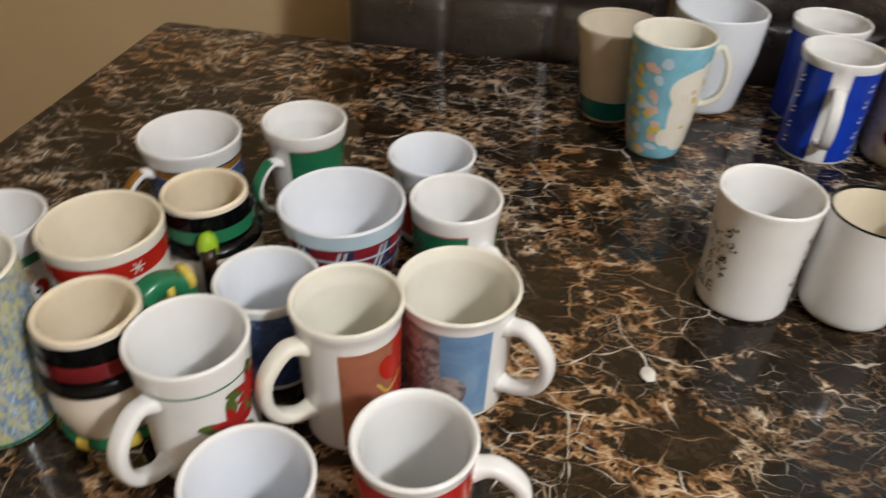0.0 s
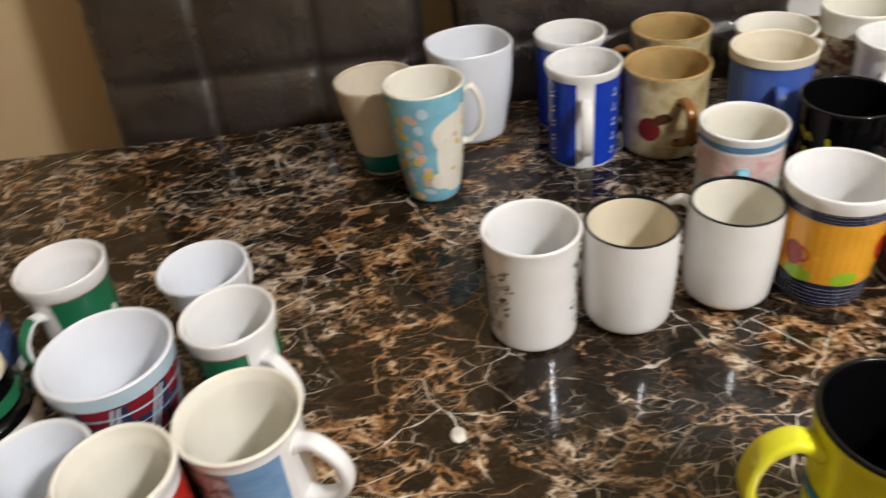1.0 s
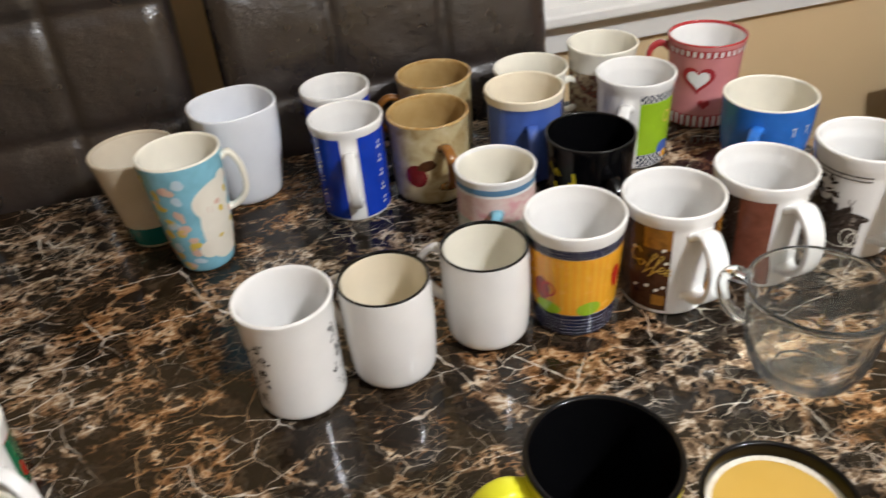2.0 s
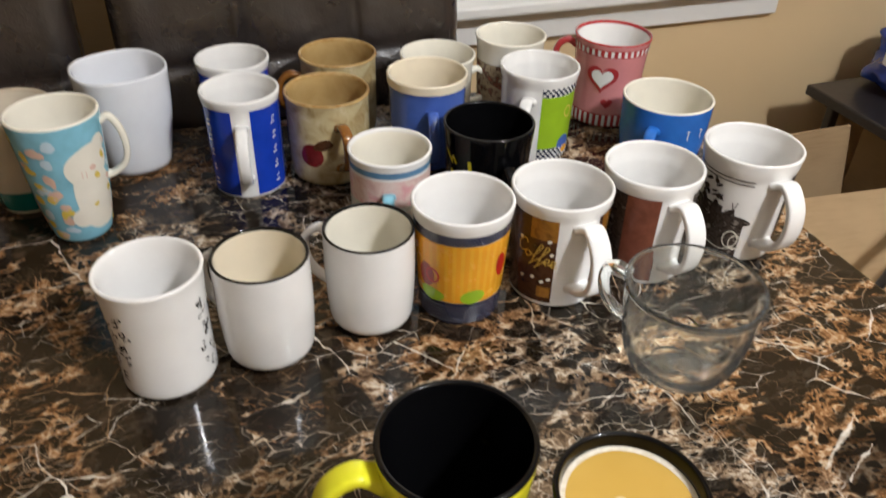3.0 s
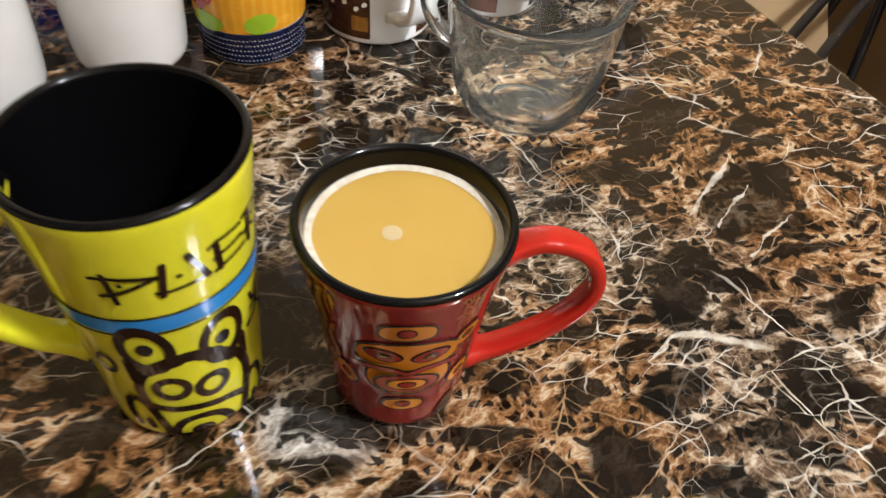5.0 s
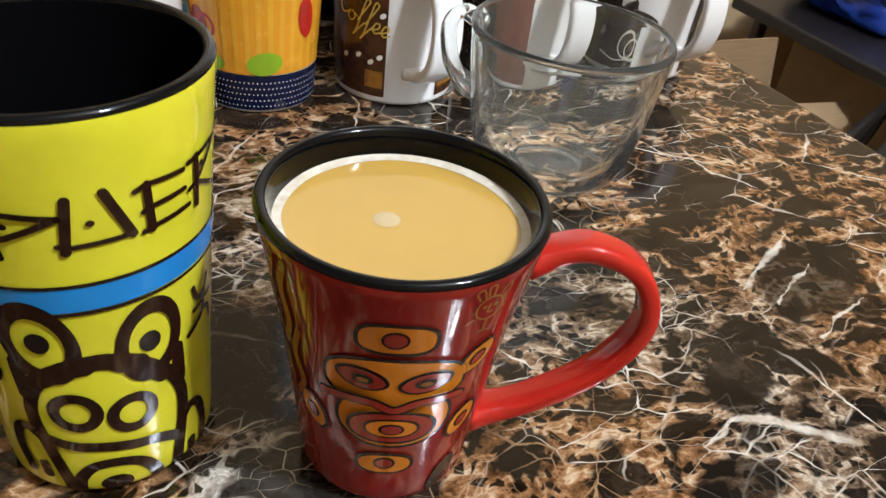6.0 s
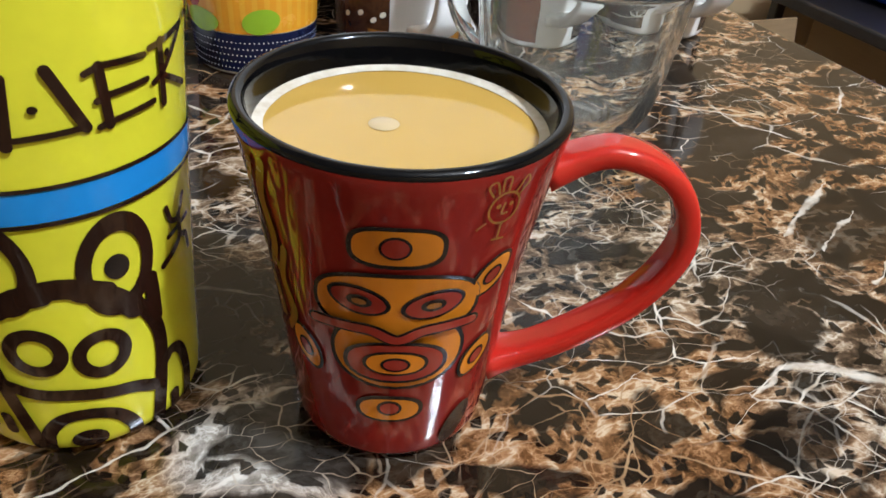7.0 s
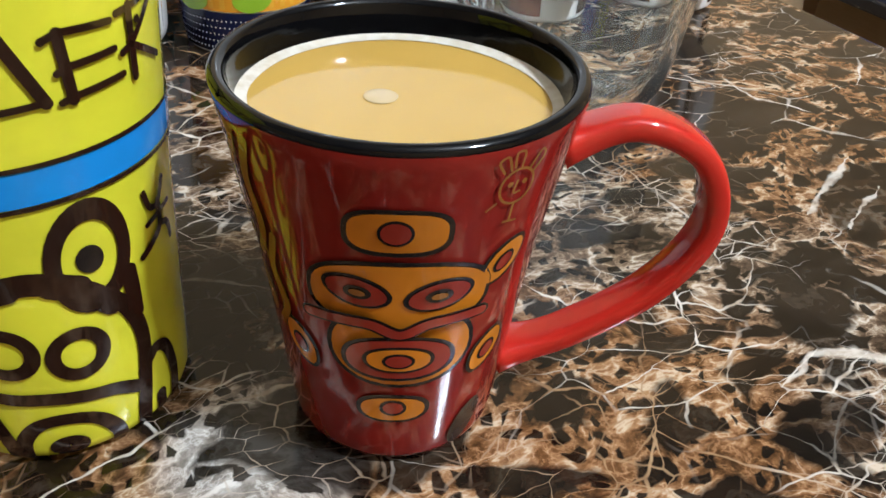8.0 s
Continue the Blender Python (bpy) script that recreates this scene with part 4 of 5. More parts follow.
# ---- the row of white mugs ----
w1 = Mug("mug", "white ceramic mug with small black doodled lettering", 0.321, 0.600, 0.1085, [(0, 0.0380), (0.5, 0.0380), (0.9, 0.0400), (1, 0.0420)], WHITE, WHITE, foot=0.007)
w1.handle(78, 0.082, 0.030, 0.030, WHITE)
marks = bmesh.new()
rng = random.Random(4)
for a, z0 in ((205, 0.036), (330, 0.014)):
    for k in range(26):
        x, z = rng.uniform(-0.013, 0.011), z0 + (0.086 - z0) * k / 26
        bend, size = rng.choice((-1, 1)), rng.uniform(0.0018, 0.0042)
        curl = [(x + size * (1 - 0.13 * j) * math.cos(bend * (0.9 * j + k)), z + size * (1 - 0.13 * j) * math.sin(bend * (0.9 * j + k))) for j in range(6)]
        w1.stroke(a, curl, rng.choice((0.0006, 0.0009, 0.0014)), marks)
        if k % 5 == 0:
            w1.blob(a, x + 0.004, z + 0.002, 0.0012, 0.0012, marks)
w1.words(177, 0.0, 0.019, "BLE", 0.0145, INKBLACK, "lettering", 0, "black printed capitals")
tagged(w1.add("doodle_print", marks, INKBLACK, "black doodled print"), kind="stuff")
for x, y, h, turn in ((0.404, 0.589, 0.1015, 126), (0.499, 0.590, 0.0985, 130)):
    w = Mug("mug", "white enamel-style mug with a thin black rim and cream inside" if x < 0.45 else "white enamel-style mug with a thin black rim and white inside", x, y, h,
            [(0, 0.0335), (0.10, 0.0372), (0.5, 0.0396), (1, 0.0392)], WHITE, CREAM if x < 0.45 else PALECREAM, BLACK, wall=0.003, foot=0.012, lip=0.0026)
    w.handle(turn, 0.082, 0.030, 0.026, WHITE, 0.010, 0.007)

# ---- travel-style mugs with printed sleeves ----
dotty = Mug("tall_mug", "tall white mug with an orange print and navy dotted bands", 0.581, 0.573, 0.115, [(0, 0.0365), (0.895, 0.0435), (0.905, 0.0448), (1, 0.0458)], WHITE, WHITE, smooth=False, foot=0.004)
dotty.handle(52, 0.084, 0.028, 0.028, WHITE)
dotty.add("orange_print", dotty.band(0.0275, 0.0915, 150, 345), TANGERINE, "orange printed panel")
for k in range(12):
    a = 200 + 10 * k
    dotty.add("stripe", dotty.band(0.029, 0.0905, a, a + 4.5, None, 0.0006), YELLOWLINE)
for z0, z1 in ((0.003, 0.027), (0.092, 0.1025)):
    dotty.add("navy_band", dotty.band(z0, z1, 60, 420), NAVY)
pin = bmesh.new()
for row, z in enumerate((0.006, 0.010, 0.014, 0.018, 0.022, 0.0945, 0.0975, 0.1005)):
    for k in range(44):
        a = 170 + 4.0 * k + (2.0 if row % 2 else 0)
        c = [dotty.on(a, dx, z + dz, 0.0007) for dx, dz in ((-0.0005, 0), (0, -0.0006), (0.0005, 0), (0, 0.0006))]
        pin.faces.new([pin.verts.new(q) for q in c])
tagged(dotty.add("dots", pin, WHITE, "tiny white dots"), kind="stuff")
painted(dotty, 226, [(-23, 52, 9, 13, INKRED, 0, 2)], 0.0007)
dotty.add("cup_outline", dotty.blob(226, -0.016, 0.054, 0.0075, 0.0085, None, 0.0009, 0.72), BRIGHTRED)
painted(dotty, 226, [(-17, 33, 13, 7, LIME, 0, 2), (21, 35, 11, 7.5, LIME, 12, 2), (50, 62, 6, 13, BRIGHTRED, 0, 2)], 0.0009)

cof = Mug("mug", "tall white mug with a dark brown coffee print", 0.676, 0.558, 0.112, [(0, 0.0412), (0.875, 0.0442), (0.885, 0.0456), (1, 0.0468)], WHITE, WHITE, smooth=False, foot=0.004)
cof.handle(266, 0.090, 0.024, 0.029, WHITE, 0.020, 0.0075, square=0.5)
cof.add("coffee_print", cof.band(0.006, 0.098, 110, 233), COFFEEBROWN, "dark brown print with gold lettering")
cof.add("coffee_print", cof.band(0.006, 0.098, 284, 400), COFFEEBROWN, "dark brown print")
for z0, z1, a0, a1 in ((0.076, 0.098, 200, 233), (0.012, 0.024, 214, 231), (0.012, 0.030, 286, 312), (0.060, 0.098, 290, 330)):
    cof.add("amber_panel", cof.band(z0, z1, a0, a1, None, 0.0006), GOLDBROWN)
script = bmesh.new()
ct, st = math.cos(radians(-14)), math.sin(radians(-14))
W = lambda pts, w=0.0011: cof.stroke(211, [((x * ct - z * st) / 1000, (52 + x * st + z * ct) / 1000) for x, z in pts], w, script, 0.0010)
W([(-14, 14), (-17, 17), (-21, 14), (-22, 7), (-19, 2), (-15, 3), (-12, 6)], 0.0013)
W([(-12, 6), (-13, 2), (-10, 0), (-7.5, 3), (-9, 6), (-11, 6.5), (-6, 5)])
for x in (-5, 1):
    W([(x, 3), (x + 3.5, 12), (x + 5.5, 18), (x + 3, 19), (x + 1.8, 10), (x + 0.6, -3), (x - 1, -8), (x + 0.5, -5), (x + 5, 3)])
for x in (6, 12):
    W([(x, 1.5), (x + 4, 4), (x + 4, 7), (x + 1.5, 6.5), (x + 0.6, 2.5), (x + 2.5, 0), (x + 6, 2)])
cof.add("lettering", script, GOLD, "gold script lettering")
bean = bmesh.new()
for x, z in ((8, 76), (11, 62), (4, 30), (10, 34), (-16, 30), (-5, 33), (-20, 72)):
    cof.blob(214, x / 1000, z / 1000, 0.0023, 0.0016, bean, 0.0010, 0, 40)
cof.add_each("bean_print", bean, PALECREAM)

brn = Mug("mug", "tall white mug with a reddish brown print", 0.775, 0.549, 0.113, [(0, 0.0410), (0.875, 0.0445), (0.885, 0.0460), (1, 0.0473)], WHITE, WHITE, smooth=False, foot=0.004)
brn.handle(266, 0.090, 0.024, 0.030, WHITE, 0.020, 0.0075, square=0.5)
brn.add("print", brn.band(0.006, 0.098, 200, 241), REDDISHBROWN, "reddish brown print")
brn.add("print", brn.band(0.006, 0.098, 140, 200), DARKPRINT, "dark photo print")
brn.add("print", brn.band(0.006, 0.098, 286, 390), DARKPRINT, "dark photo print")
prt = Mug("mug", "tall white mug with a black and white photo print", 0.888, 0.534, 0.115, [(0, 0.0410), (0.855, 0.0450), (0.865, 0.0465), (1, 0.0482)], WHITE, WHITE, smooth=False, foot=0.004)
prt.handle(264, 0.092, 0.024, 0.030, WHITE, 0.020, 0.0075, square=0.5)
prt.add("print", prt.band(0.006, 0.048, 130, 231), DARKPRINT, "dark photo print")
prt.add("print", prt.band(0.048, 0.062, 130, 200), DARKPRINT, "dark photo print")
prt.add("print", prt.band(0.006, 0.096, 284, 400), DARKPRINT, "dark photo print")
rail = bmesh.new()
for z in (0.0905, 0.0945):
    prt.band(z, z + 0.0013, 140, 231, rail, 0.0006)
prt.add_each("ruled_line", rail, DARKPRINT)
leafy = bmesh.new()
for k in range(16):
    prt.blob(166 + 4 * k, 0, 0.056 - 0.0006 * k + 0.004 * math.sin(1.3 * k), 0.0052, 0.0085, leafy, 0.0006 + 0.00002 * k, 0, 30 * k, 2, 0.15, k)
for k in range(22):
    prt.blob(172, rng.uniform(-0.024, 0.020), rng.uniform(0.068, 0.087), rng.uniform(0.002, 0.0045), rng.uniform(0.001, 0.0022), leafy, 0.0006 + 0.00002 * k, 0, rng.uniform(0, 180), 2, 0.15, k)
prt.stroke(215, [(-0.003, 0.069), (-0.001, 0.062), (0.002, 0.070)], 0.0008, leafy)
prt.add_each("leaf_print", leafy, DARKPRINT)
loops = prt.blob(218, 0.001, 0.027, 0.0075, 0.0105, None, 0.0009, 0.86)
prt.blob(218, 0.006, 0.024, 0.0060, 0.0090, loops, 0.0010, 0.86)
prt.stroke(205, [(-0.012, 0.018), (0.002, 0.014), (0.018, 0.018)], 0.0010, loops, 0.0010)
prt.add_each("pale_line_print", loops, PALECREAM)

# ---- glass cup ----
cup = thing("glass_cup", (0.703, 0.411, 0.0), 0, "wide clear glass cup with a looped glass handle", "cup")
prof = [(0, 0.0030), (0.020, 0.0026), (0.0245, 0.0), (0.0290, 0.0006), (0.0360, 0.0042), (0.0425, 0.0115), (0.0470, 0.022), (0.0500, 0.036), (0.0525, 0.054), (0.0545, 0.072), (0.0556, 0.085), (0.0566, 0.0885), (0.0552, 0.0915), (0.0528, 0.0900),
        (0.0514, 0.084), (0.0500, 0.068), (0.0478, 0.050), (0.0448, 0.034), (0.0408, 0.022), (0.0350, 0.0135), (0.0285, 0.0100), (0.0250, 0.0108), (0.0215, 0.0092), (0.012, 0.0080), (0, 0.0078)]
part("bowl", lathe([tuple(p) for p in spline(prof, 3)], 80), GLASS, cup).visible_shadow = False
dirn = Vector((math.cos(radians(122)), math.sin(radians(122)), 0))
hp = [dirn * p[0] + Vector((0, 0, p[1])) for p in spline([(0.0535, 0.080), (0.066, 0.084), (0.074, 0.074), (0.071, 0.054), (0.060, 0.040), (0.0480, 0.036)], 7)]
part("handle", tube(hp, 0.013, 0.0085, 18, Vector((-dirn.y, dirn.x, 0))), GLASS, cup).visible_shadow = False

# ---- the group at the back ----
teal = Mug("tall_mug", "tapered oatmeal ceramic tumbler with a teal base", 0.244, 0.936, 0.113, [(0, 0.0300), (0.5, 0.0385), (1, 0.0480)], STONE, glaze("oatmeal_inside_glaze", (0.62, 0.55, 0.43), 0.08, 0.04), foot=0.003)
teal.add("teal_base", teal.band(0.0005, 0.0285, 0, 360), TEAL, "teal glazed base")
sky = Mug("tall_mug", "tall pastel blue mug with a white animal and yellow flowers", 0.286, 0.852, 0.136, [(0, 0.0275), (0.10, 0.0305), (0.4, 0.0365), (0.75, 0.0405), (1, 0.0435)], SKY, PALECREAM, PALECREAM, foot=0.006)
sky.handle(348, 0.122, 0.062, 0.020, PALECREAM, 0.010, 0.0065)
painted(sky, 291, [(6, 90, 24, 20, PALECREAM, 25, 2.4), (8, 52, 21, 38, PALECREAM, 6, 2.6), (-6, 34, 14, 12, PALECREAM, 20, 2.2), (22, 108, 9, 9, PALECREAM, 30, 2), (9, 86, 3.5, 3, PASTELPINK, 0, 2), (12, 76, 3, 4, PASTELYELLOW, 20, 2), (5, 45, 3, 2, PASTELYELLOW, 30, 2)])
spots = [bmesh.new() for _ in range(3)]
for k in range(40):
    a, z = 165 + 92 * rng.random(), 0.012 + 0.112 * ((k * 0.618) % 1)
    sky.blob(a, 0, z, rng.uniform(0.003, 0.0056), rng.uniform(0.004, 0.007), spots[k % 3], 0.0006, 0, rng.uniform(0, 90), 2, 0.1, k)
for k in range(8):
    sky.blob(325 + 20 * rng.random(), 0, 0.015 + 0.013 * k, 0.003, 0.0042, spots[k % 3], 0.0006, 0, 20, 2, 0.1, k)
for bm, mat in zip(spots, (PASTELYELLOW, PASTELPINK, PALEBLUE)):
    sky.add_each("flower_print", bm, mat)
for x, z, t in ((-3, 78, 80), (1, 77, 80)):
    sky.add("face_mark", sky.stroke(291, [(x / 1000, z / 1000), (x / 1000 + 0.0004, z / 1000 + 0.007)], 0.0007), PASTELPINK)
sq = Mug("tall_mug", "white rounded-square ceramic mug with an embossed ring", 0.364, 0.970, 0.123, [(0, 0.0365), (0.2, 0.0420), (0.6, 0.0495), (1, 0.0525)], COOL, COOL, foot=0.010, squared=0.38, turn=8)
sq.handle(98, 0.095, 0.040, 0.026, COOL)
emb = sq.blob(318, 0.0, 0.066, 0.013, 0.016, None, 0.0006, 0.88)
sq.blob(318, 0.001, 0.064, 0.006, 0.010, emb, 0.0006, 0.8)
sq.add("embossed_ring", emb, COOL)


def blue_mug(x, y, handle_turn, label):
    m = Mug("mug", label, x, y, 0.117, [(0, 0.0395), (0.905, 0.0408), (0.915, 0.0424), (1, 0.0430)], WHITE, WHITE, smooth=False, foot=0.003)
    m.add("blue_print", m.band(0.004, 0.1062, handle_turn + 14, handle_turn + 346), ROYAL, "royal blue printed wrap")
    m.handle(handle_turn, 0.086, 0.026, 0.030, WHITE, 0.013, 0.007)
    bits = bmesh.new()
    for a in (handle_turn + 52, handle_turn - 58):
        for k in range(5):
            z = 0.014 + 0.018 * k
            m.stroke(a, [(-0.002, z), (0.002, z + 0.001)], 0.0020, bits)
            m.stroke(a, [(-0.001, z + 0.005), (0.0025, z + 0.007)], 0.0016, bits)
    m.add_each("writing", bits, WHITE, "white printed bars")
    return m


blue_mug(0.471, 0.872, 253, "white mug with a royal blue printed wrap")
blue_mug(0.488, 0.960, 70, "white mug with a royal blue wrap behind its twin")


def tan_mug(x, y, a, label):
    m = Mug("mug", label, x, y, 0.104, [(0, 0.0440), (0.15, 0.0462), (0.55, 0.0470), (0.86, 0.0470), (1, 0.0488)], TAN, TANIN, AMBERRIM, wall=0.004, foot=0.008)
    m.handle(a, 0.076, 0.026, 0.030, AMBER, 0.012, 0.008, "ear", "amber brown handle")
    fruit = m.blob(a - 42, 0, 0.042, 0.013, 0.015, None, 0.0005, 0, 0, 2, 0.04, 3)
    m.add("apple_print", fruit, DARKFRUIT, "dark red painted fruit")
    lf = m.blob(a - 30, 0.004, 0.056, 0.012, 0.006, None, 0.0007, 0, 25, 2, 0.1, 5)
    m.blob(a + 22, 0.004, 0.024, 0.010, 0.008, lf, 0.0007, 0, 40, 2, 0.12, 6)
    m.add_each("leaf_print", lf, COFFEEBROWN)
    return m


tan_mug(0.565, 0.857, 266, "tan stoneware mug with a painted red fruit")
tan_mug(0.617, 0.954, 168, "tan stoneware mug with a brown rim behind its twin")

pk = Mug("mug", "small white mug with a pink watercolour band and blue rim line", 0.576, 0.713, 0.098, [(0, 0.0370), (0.1, 0.0400), (0.85, 0.0410), (1, 0.0430)], WHITE, PALECREAM, foot=0.006)
pk.add("landscape_print", pk.band(0.010, 0.050, 130, 400), LANDSCAPE, "muted landscape print")
pk.add("pink_print", pk.band(0.050, 0.080, 130, 400), ROSE, "pink watercolour band")
pk.add("rim_line", pk.band(0.083, 0.0895, 0, 360), glaze("slate_blue_line", (0.12, 0.25, 0.40), 0.16), "slate blue rim line")
pk.handle(243, 0.062, 0.022, 0.024, SKY, 0.012, 0.008, "d", "pale blue handle")

by = Mug("mug", "cornflower blue mug with a broad cream rim", 0.681, 0.835, 0.112, [(0, 0.0400), (0.1, 0.0425), (0.895, 0.0455), (0.905, 0.0466), (1, 0.0476)], MIDBLUE, CREAM, CREAM, smooth=False, foot=0.006)
by.add("cream_rim", by.band(0.1015, 0.1105, 0, 360), CREAM, "cream rim band")
by.handle(250, 0.078, 0.020, 0.026, MIDBLUE, 0.013, 0.008)
wz = Mug("mug", "off-white mug with a bulged rim behind a blue mug", 0.743, 0.926, 0.092, [(0, 0.0400), (0.3, 0.0440), (0.8, 0.0455), (1, 0.0495)], PALECREAM, PALECREAM)
wz.handle(340, 0.066, 0.024, 0.024, PALECREAM)
fl = Mug("mug", "tall cream mug with a brown floral print", 0.839, 0.904, 0.110, [(0, 0.0400), (0.8, 0.0435), (1, 0.0468)], PALECREAM, PALECREAM, foot=0.004)
fl.add("floral_print", fl.band(0.012, 0.080, 150, 300), FLORALBROWN, "brown floral print")
fl.handle(30, 0.082, 0.03, 0.026, PALECREAM)
lm = Mug("tall_mug", "tall white mug with a lime green print and checked bands", 0.813, 0.798, 0.112, [(0, 0.0415), (0.895, 0.0450), (0.905, 0.0466), (1, 0.0480)], WHITE, WHITE, smooth=False, foot=0.004)
lm.handle(222, 0.082, 0.030, 0.030, WHITE, 0.014, 0.008)
lm.add("lime_print", lm.band(0.020, 0.088, 242, 420), LIME, "lime green printed panel")
for z0, z1 in ((0.004, 0.0195), (0.0885, 0.0995)):
    lm.add("checked_band", lm.band(z0, z1, 242, 420), NAVY)
chk = bmesh.new()
for row, z in enumerate((0.0050, 0.0086, 0.0122, 0.0158, 0.0890, 0.0925, 0.0960)):
    for k in range(20):
        a = 243 + 8.6 * k + (4.3 if row % 2 else 0)
        lm.band(z, z + 0.0032, a, a + 4.0, chk, 0.0007)
tagged(lm.add("checks", chk, WHITE), kind="stuff")
painted(lm, 262, [(22, 24, 11, 10, MIDBLUE, 0, 2), (26, 14, 7, 5, TANGERINE, 0, 2)], 0.0007)
lm.add("curl_print", lm.blob(262, 0.022, 0.066, 0.006, 0.008, None, 0.0008, 0.75), PASTELYELLOW)

ht = Mug("tall_mug", "tall pink mug with a white heart and red striped bands", 0.955, 0.839, 0.115, [(0, 0.0440), (0.08, 0.0462), (0.5, 0.0452), (0.9, 0.0480), (1, 0.0505)], PINK, WHITE, HEARTRED, foot=0.005)
ht.handle(146, 0.098, 0.045, 0.026, HEARTRED, 0.011, 0.008, "ear", "dark red handle")
for z0, z1 in ((0.003, 0.020), (0.098, 0.1075)):
    ht.add("red_band", ht.band(z0, z1, 0, 360), HEARTRED)
    bars = bmesh.new()
    for k in range(36):
        ht.band(z0 + 0.001, z1 - 0.001, 10 * k, 10 * k + 4.6, bars, 0.0007)
    ht.add_each("white_stripe", bars, WHITE, "white upright stripes")


def heart(mug, a, x, z, size, lift):
    bm = bmesh.new()
    n = 40
    out = []
    for k in range(n):
        t = 2 * math.pi * k / n
        px = 16 * math.sin(t) ** 3 / 16
        pz = (13 * math.cos(t) - 5 * math.cos(2 * t) - 2 * math.cos(3 * t) - math.cos(4 * t)) / 16
        out.append((px * size, pz * size))
    c = bm.verts.new(mug.on(a, x, z, lift))
    mid = [bm.verts.new(mug.on(a, x + p * 0.5, z + q * 0.5, lift)) for p, q in out]
    rim = [bm.verts.new(mug.on(a, x + p, z + q, lift)) for p, q in out]
    for k in range(n):
        k2 = (k + 1) % n
        bm.faces.new((c, mid[k2], mid[k]))
        bm.faces.new((mid[k], mid[k2], rim[k2], rim[k]))
    return bm


ht.add("heart", heart(ht, 226, -0.004, 0.070, 0.0205, 0.0008), HEARTRED, "red heart outline")
ht.add("heart", heart(ht, 226, -0.004, 0.070, 0.0140, 0.0014), WHITE, "white heart")
ht.add("heart", heart(ht, 226, 0.006, 0.036, 0.0075, 0.0010), HEARTRED, "small red heart")

bk = Mug("mug", "glossy black mug with yellow brushed patterns", 0.695, 0.718, 0.099, [(0, 0.0400), (0.1, 0.0440), (0.6, 0.0465), (1, 0.0495)], BLACK, BLACK, foot=0.008)
bk.handle(262, 0.066, 0.022, 0.028, BLACK, 0.012, 0.008)
sw = bmesh.new()
for k in range(26):
    a, z = (186 + 26 * rng.random(), rng.uniform(0.014, 0.072)) if k < 18 else (286 + 24 * rng.random(), rng.uniform(0.012, 0.045))
    bk.stroke(a, [(0, z), (rng.uniform(-0.006, 0.006), z + rng.uniform(-0.006, 0.010)), (rng.uniform(-0.009, 0.009), z + rng.uniform(-0.004, 0.016))], rng.uniform(0.0022, 0.0046), sw, 0.0006 + 0.00003 * k)
bk.add_each("brush_print", sw, glaze("acid_yellow_ink", (0.62, 0.52, 0.02), 0.2), "acid yellow brush strokes")

bb = Mug("soup_mug", "wide bright blue mug with a cream inside", 0.929, 0.698, 0.091, [(0, 0.0370), (0.15, 0.0450), (0.5, 0.0510), (1, 0.0530)], BOWLBLUE, PALECREAM, PALECREAM, foot=0.010)
bb.handle(214, 0.066, 0.024, 0.026, BOWLBLUE, 0.013, 0.009)
wr = bmesh.new()
for k in (1, 3):
    bb.stroke(262, [(0.009 * k - 0.012, 0.058), (0.009 * k - 0.012, 0.068)], 0.0012, wr)
    bb.stroke(262, [(0.009 * k - 0.014, 0.068), (0.009 * k - 0.010, 0.068)], 0.0012, wr)
bb.add_each("writing", wr, WHITE, "white printed bars")

# ---- the winter mugs ----
bg = Mug("mug", "white mug with a gold and blue band", -0.173, 0.688, 0.085, [(0, 0.0380), (0.1, 0.0420), (0.70, 0.0430), (1, 0.0470)], WHITE, WHITE, foot=0.006)
bg.handle(228, 0.060, 0.018, 0.026, WHITE, 0.011, 0.008, label="white handle with a golden back", back=GOLDBROWN)
bg.add("gold_band", bg.band(0.0605, 0.0670, 0, 360), GOLDBROWN, "golden brown band")
bg.add("dark_line", bg.band(0.0672, 0.0690, 0, 360), INKBLACK)
bg.add("blue_band", bg.band(0.020, 0.0595, 0, 360), NIGHTBLUE, "dark blue band")


def green_mug(x, y, a, d, label, stripe):
    m = Mug("mug", label, x, y, 0.101, [(0, 0.0300), (0.4, 0.0325), (0.80, 0.0345), (0.88, d / 2 - 0.0015), (1, d / 2)], WHITE, WHITE, foot=0.005)
    m.add("green_print", m.band(0.034, 0.085, a + 24, a + 336), GREEN, "green printed band")
    m.handle(a, 0.070, 0.022, 0.027, WHITE, 0.011, 0.007, "d", "white handle with a green back" if stripe else "", back=GREEN if stripe else None)
    bits = bmesh.new()
    for k in range(8):
        m.blob(a + 40 + 34 * k, 0, 0.050, 0.0045, 0.008, bits, 0.0007, 0, 20, 2, 0.15, k)
    m.add_each("holly_print", bits, BRIGHTRED if not stripe else PALECREAM)
    ln = bmesh.new()
    for z in (0.033, 0.0855):
        m.band(z, z + 0.001, a + 24, a + 336, ln, 0.0007)
    m.add_each("print_edge", ln, BRIGHTRED)
    return m


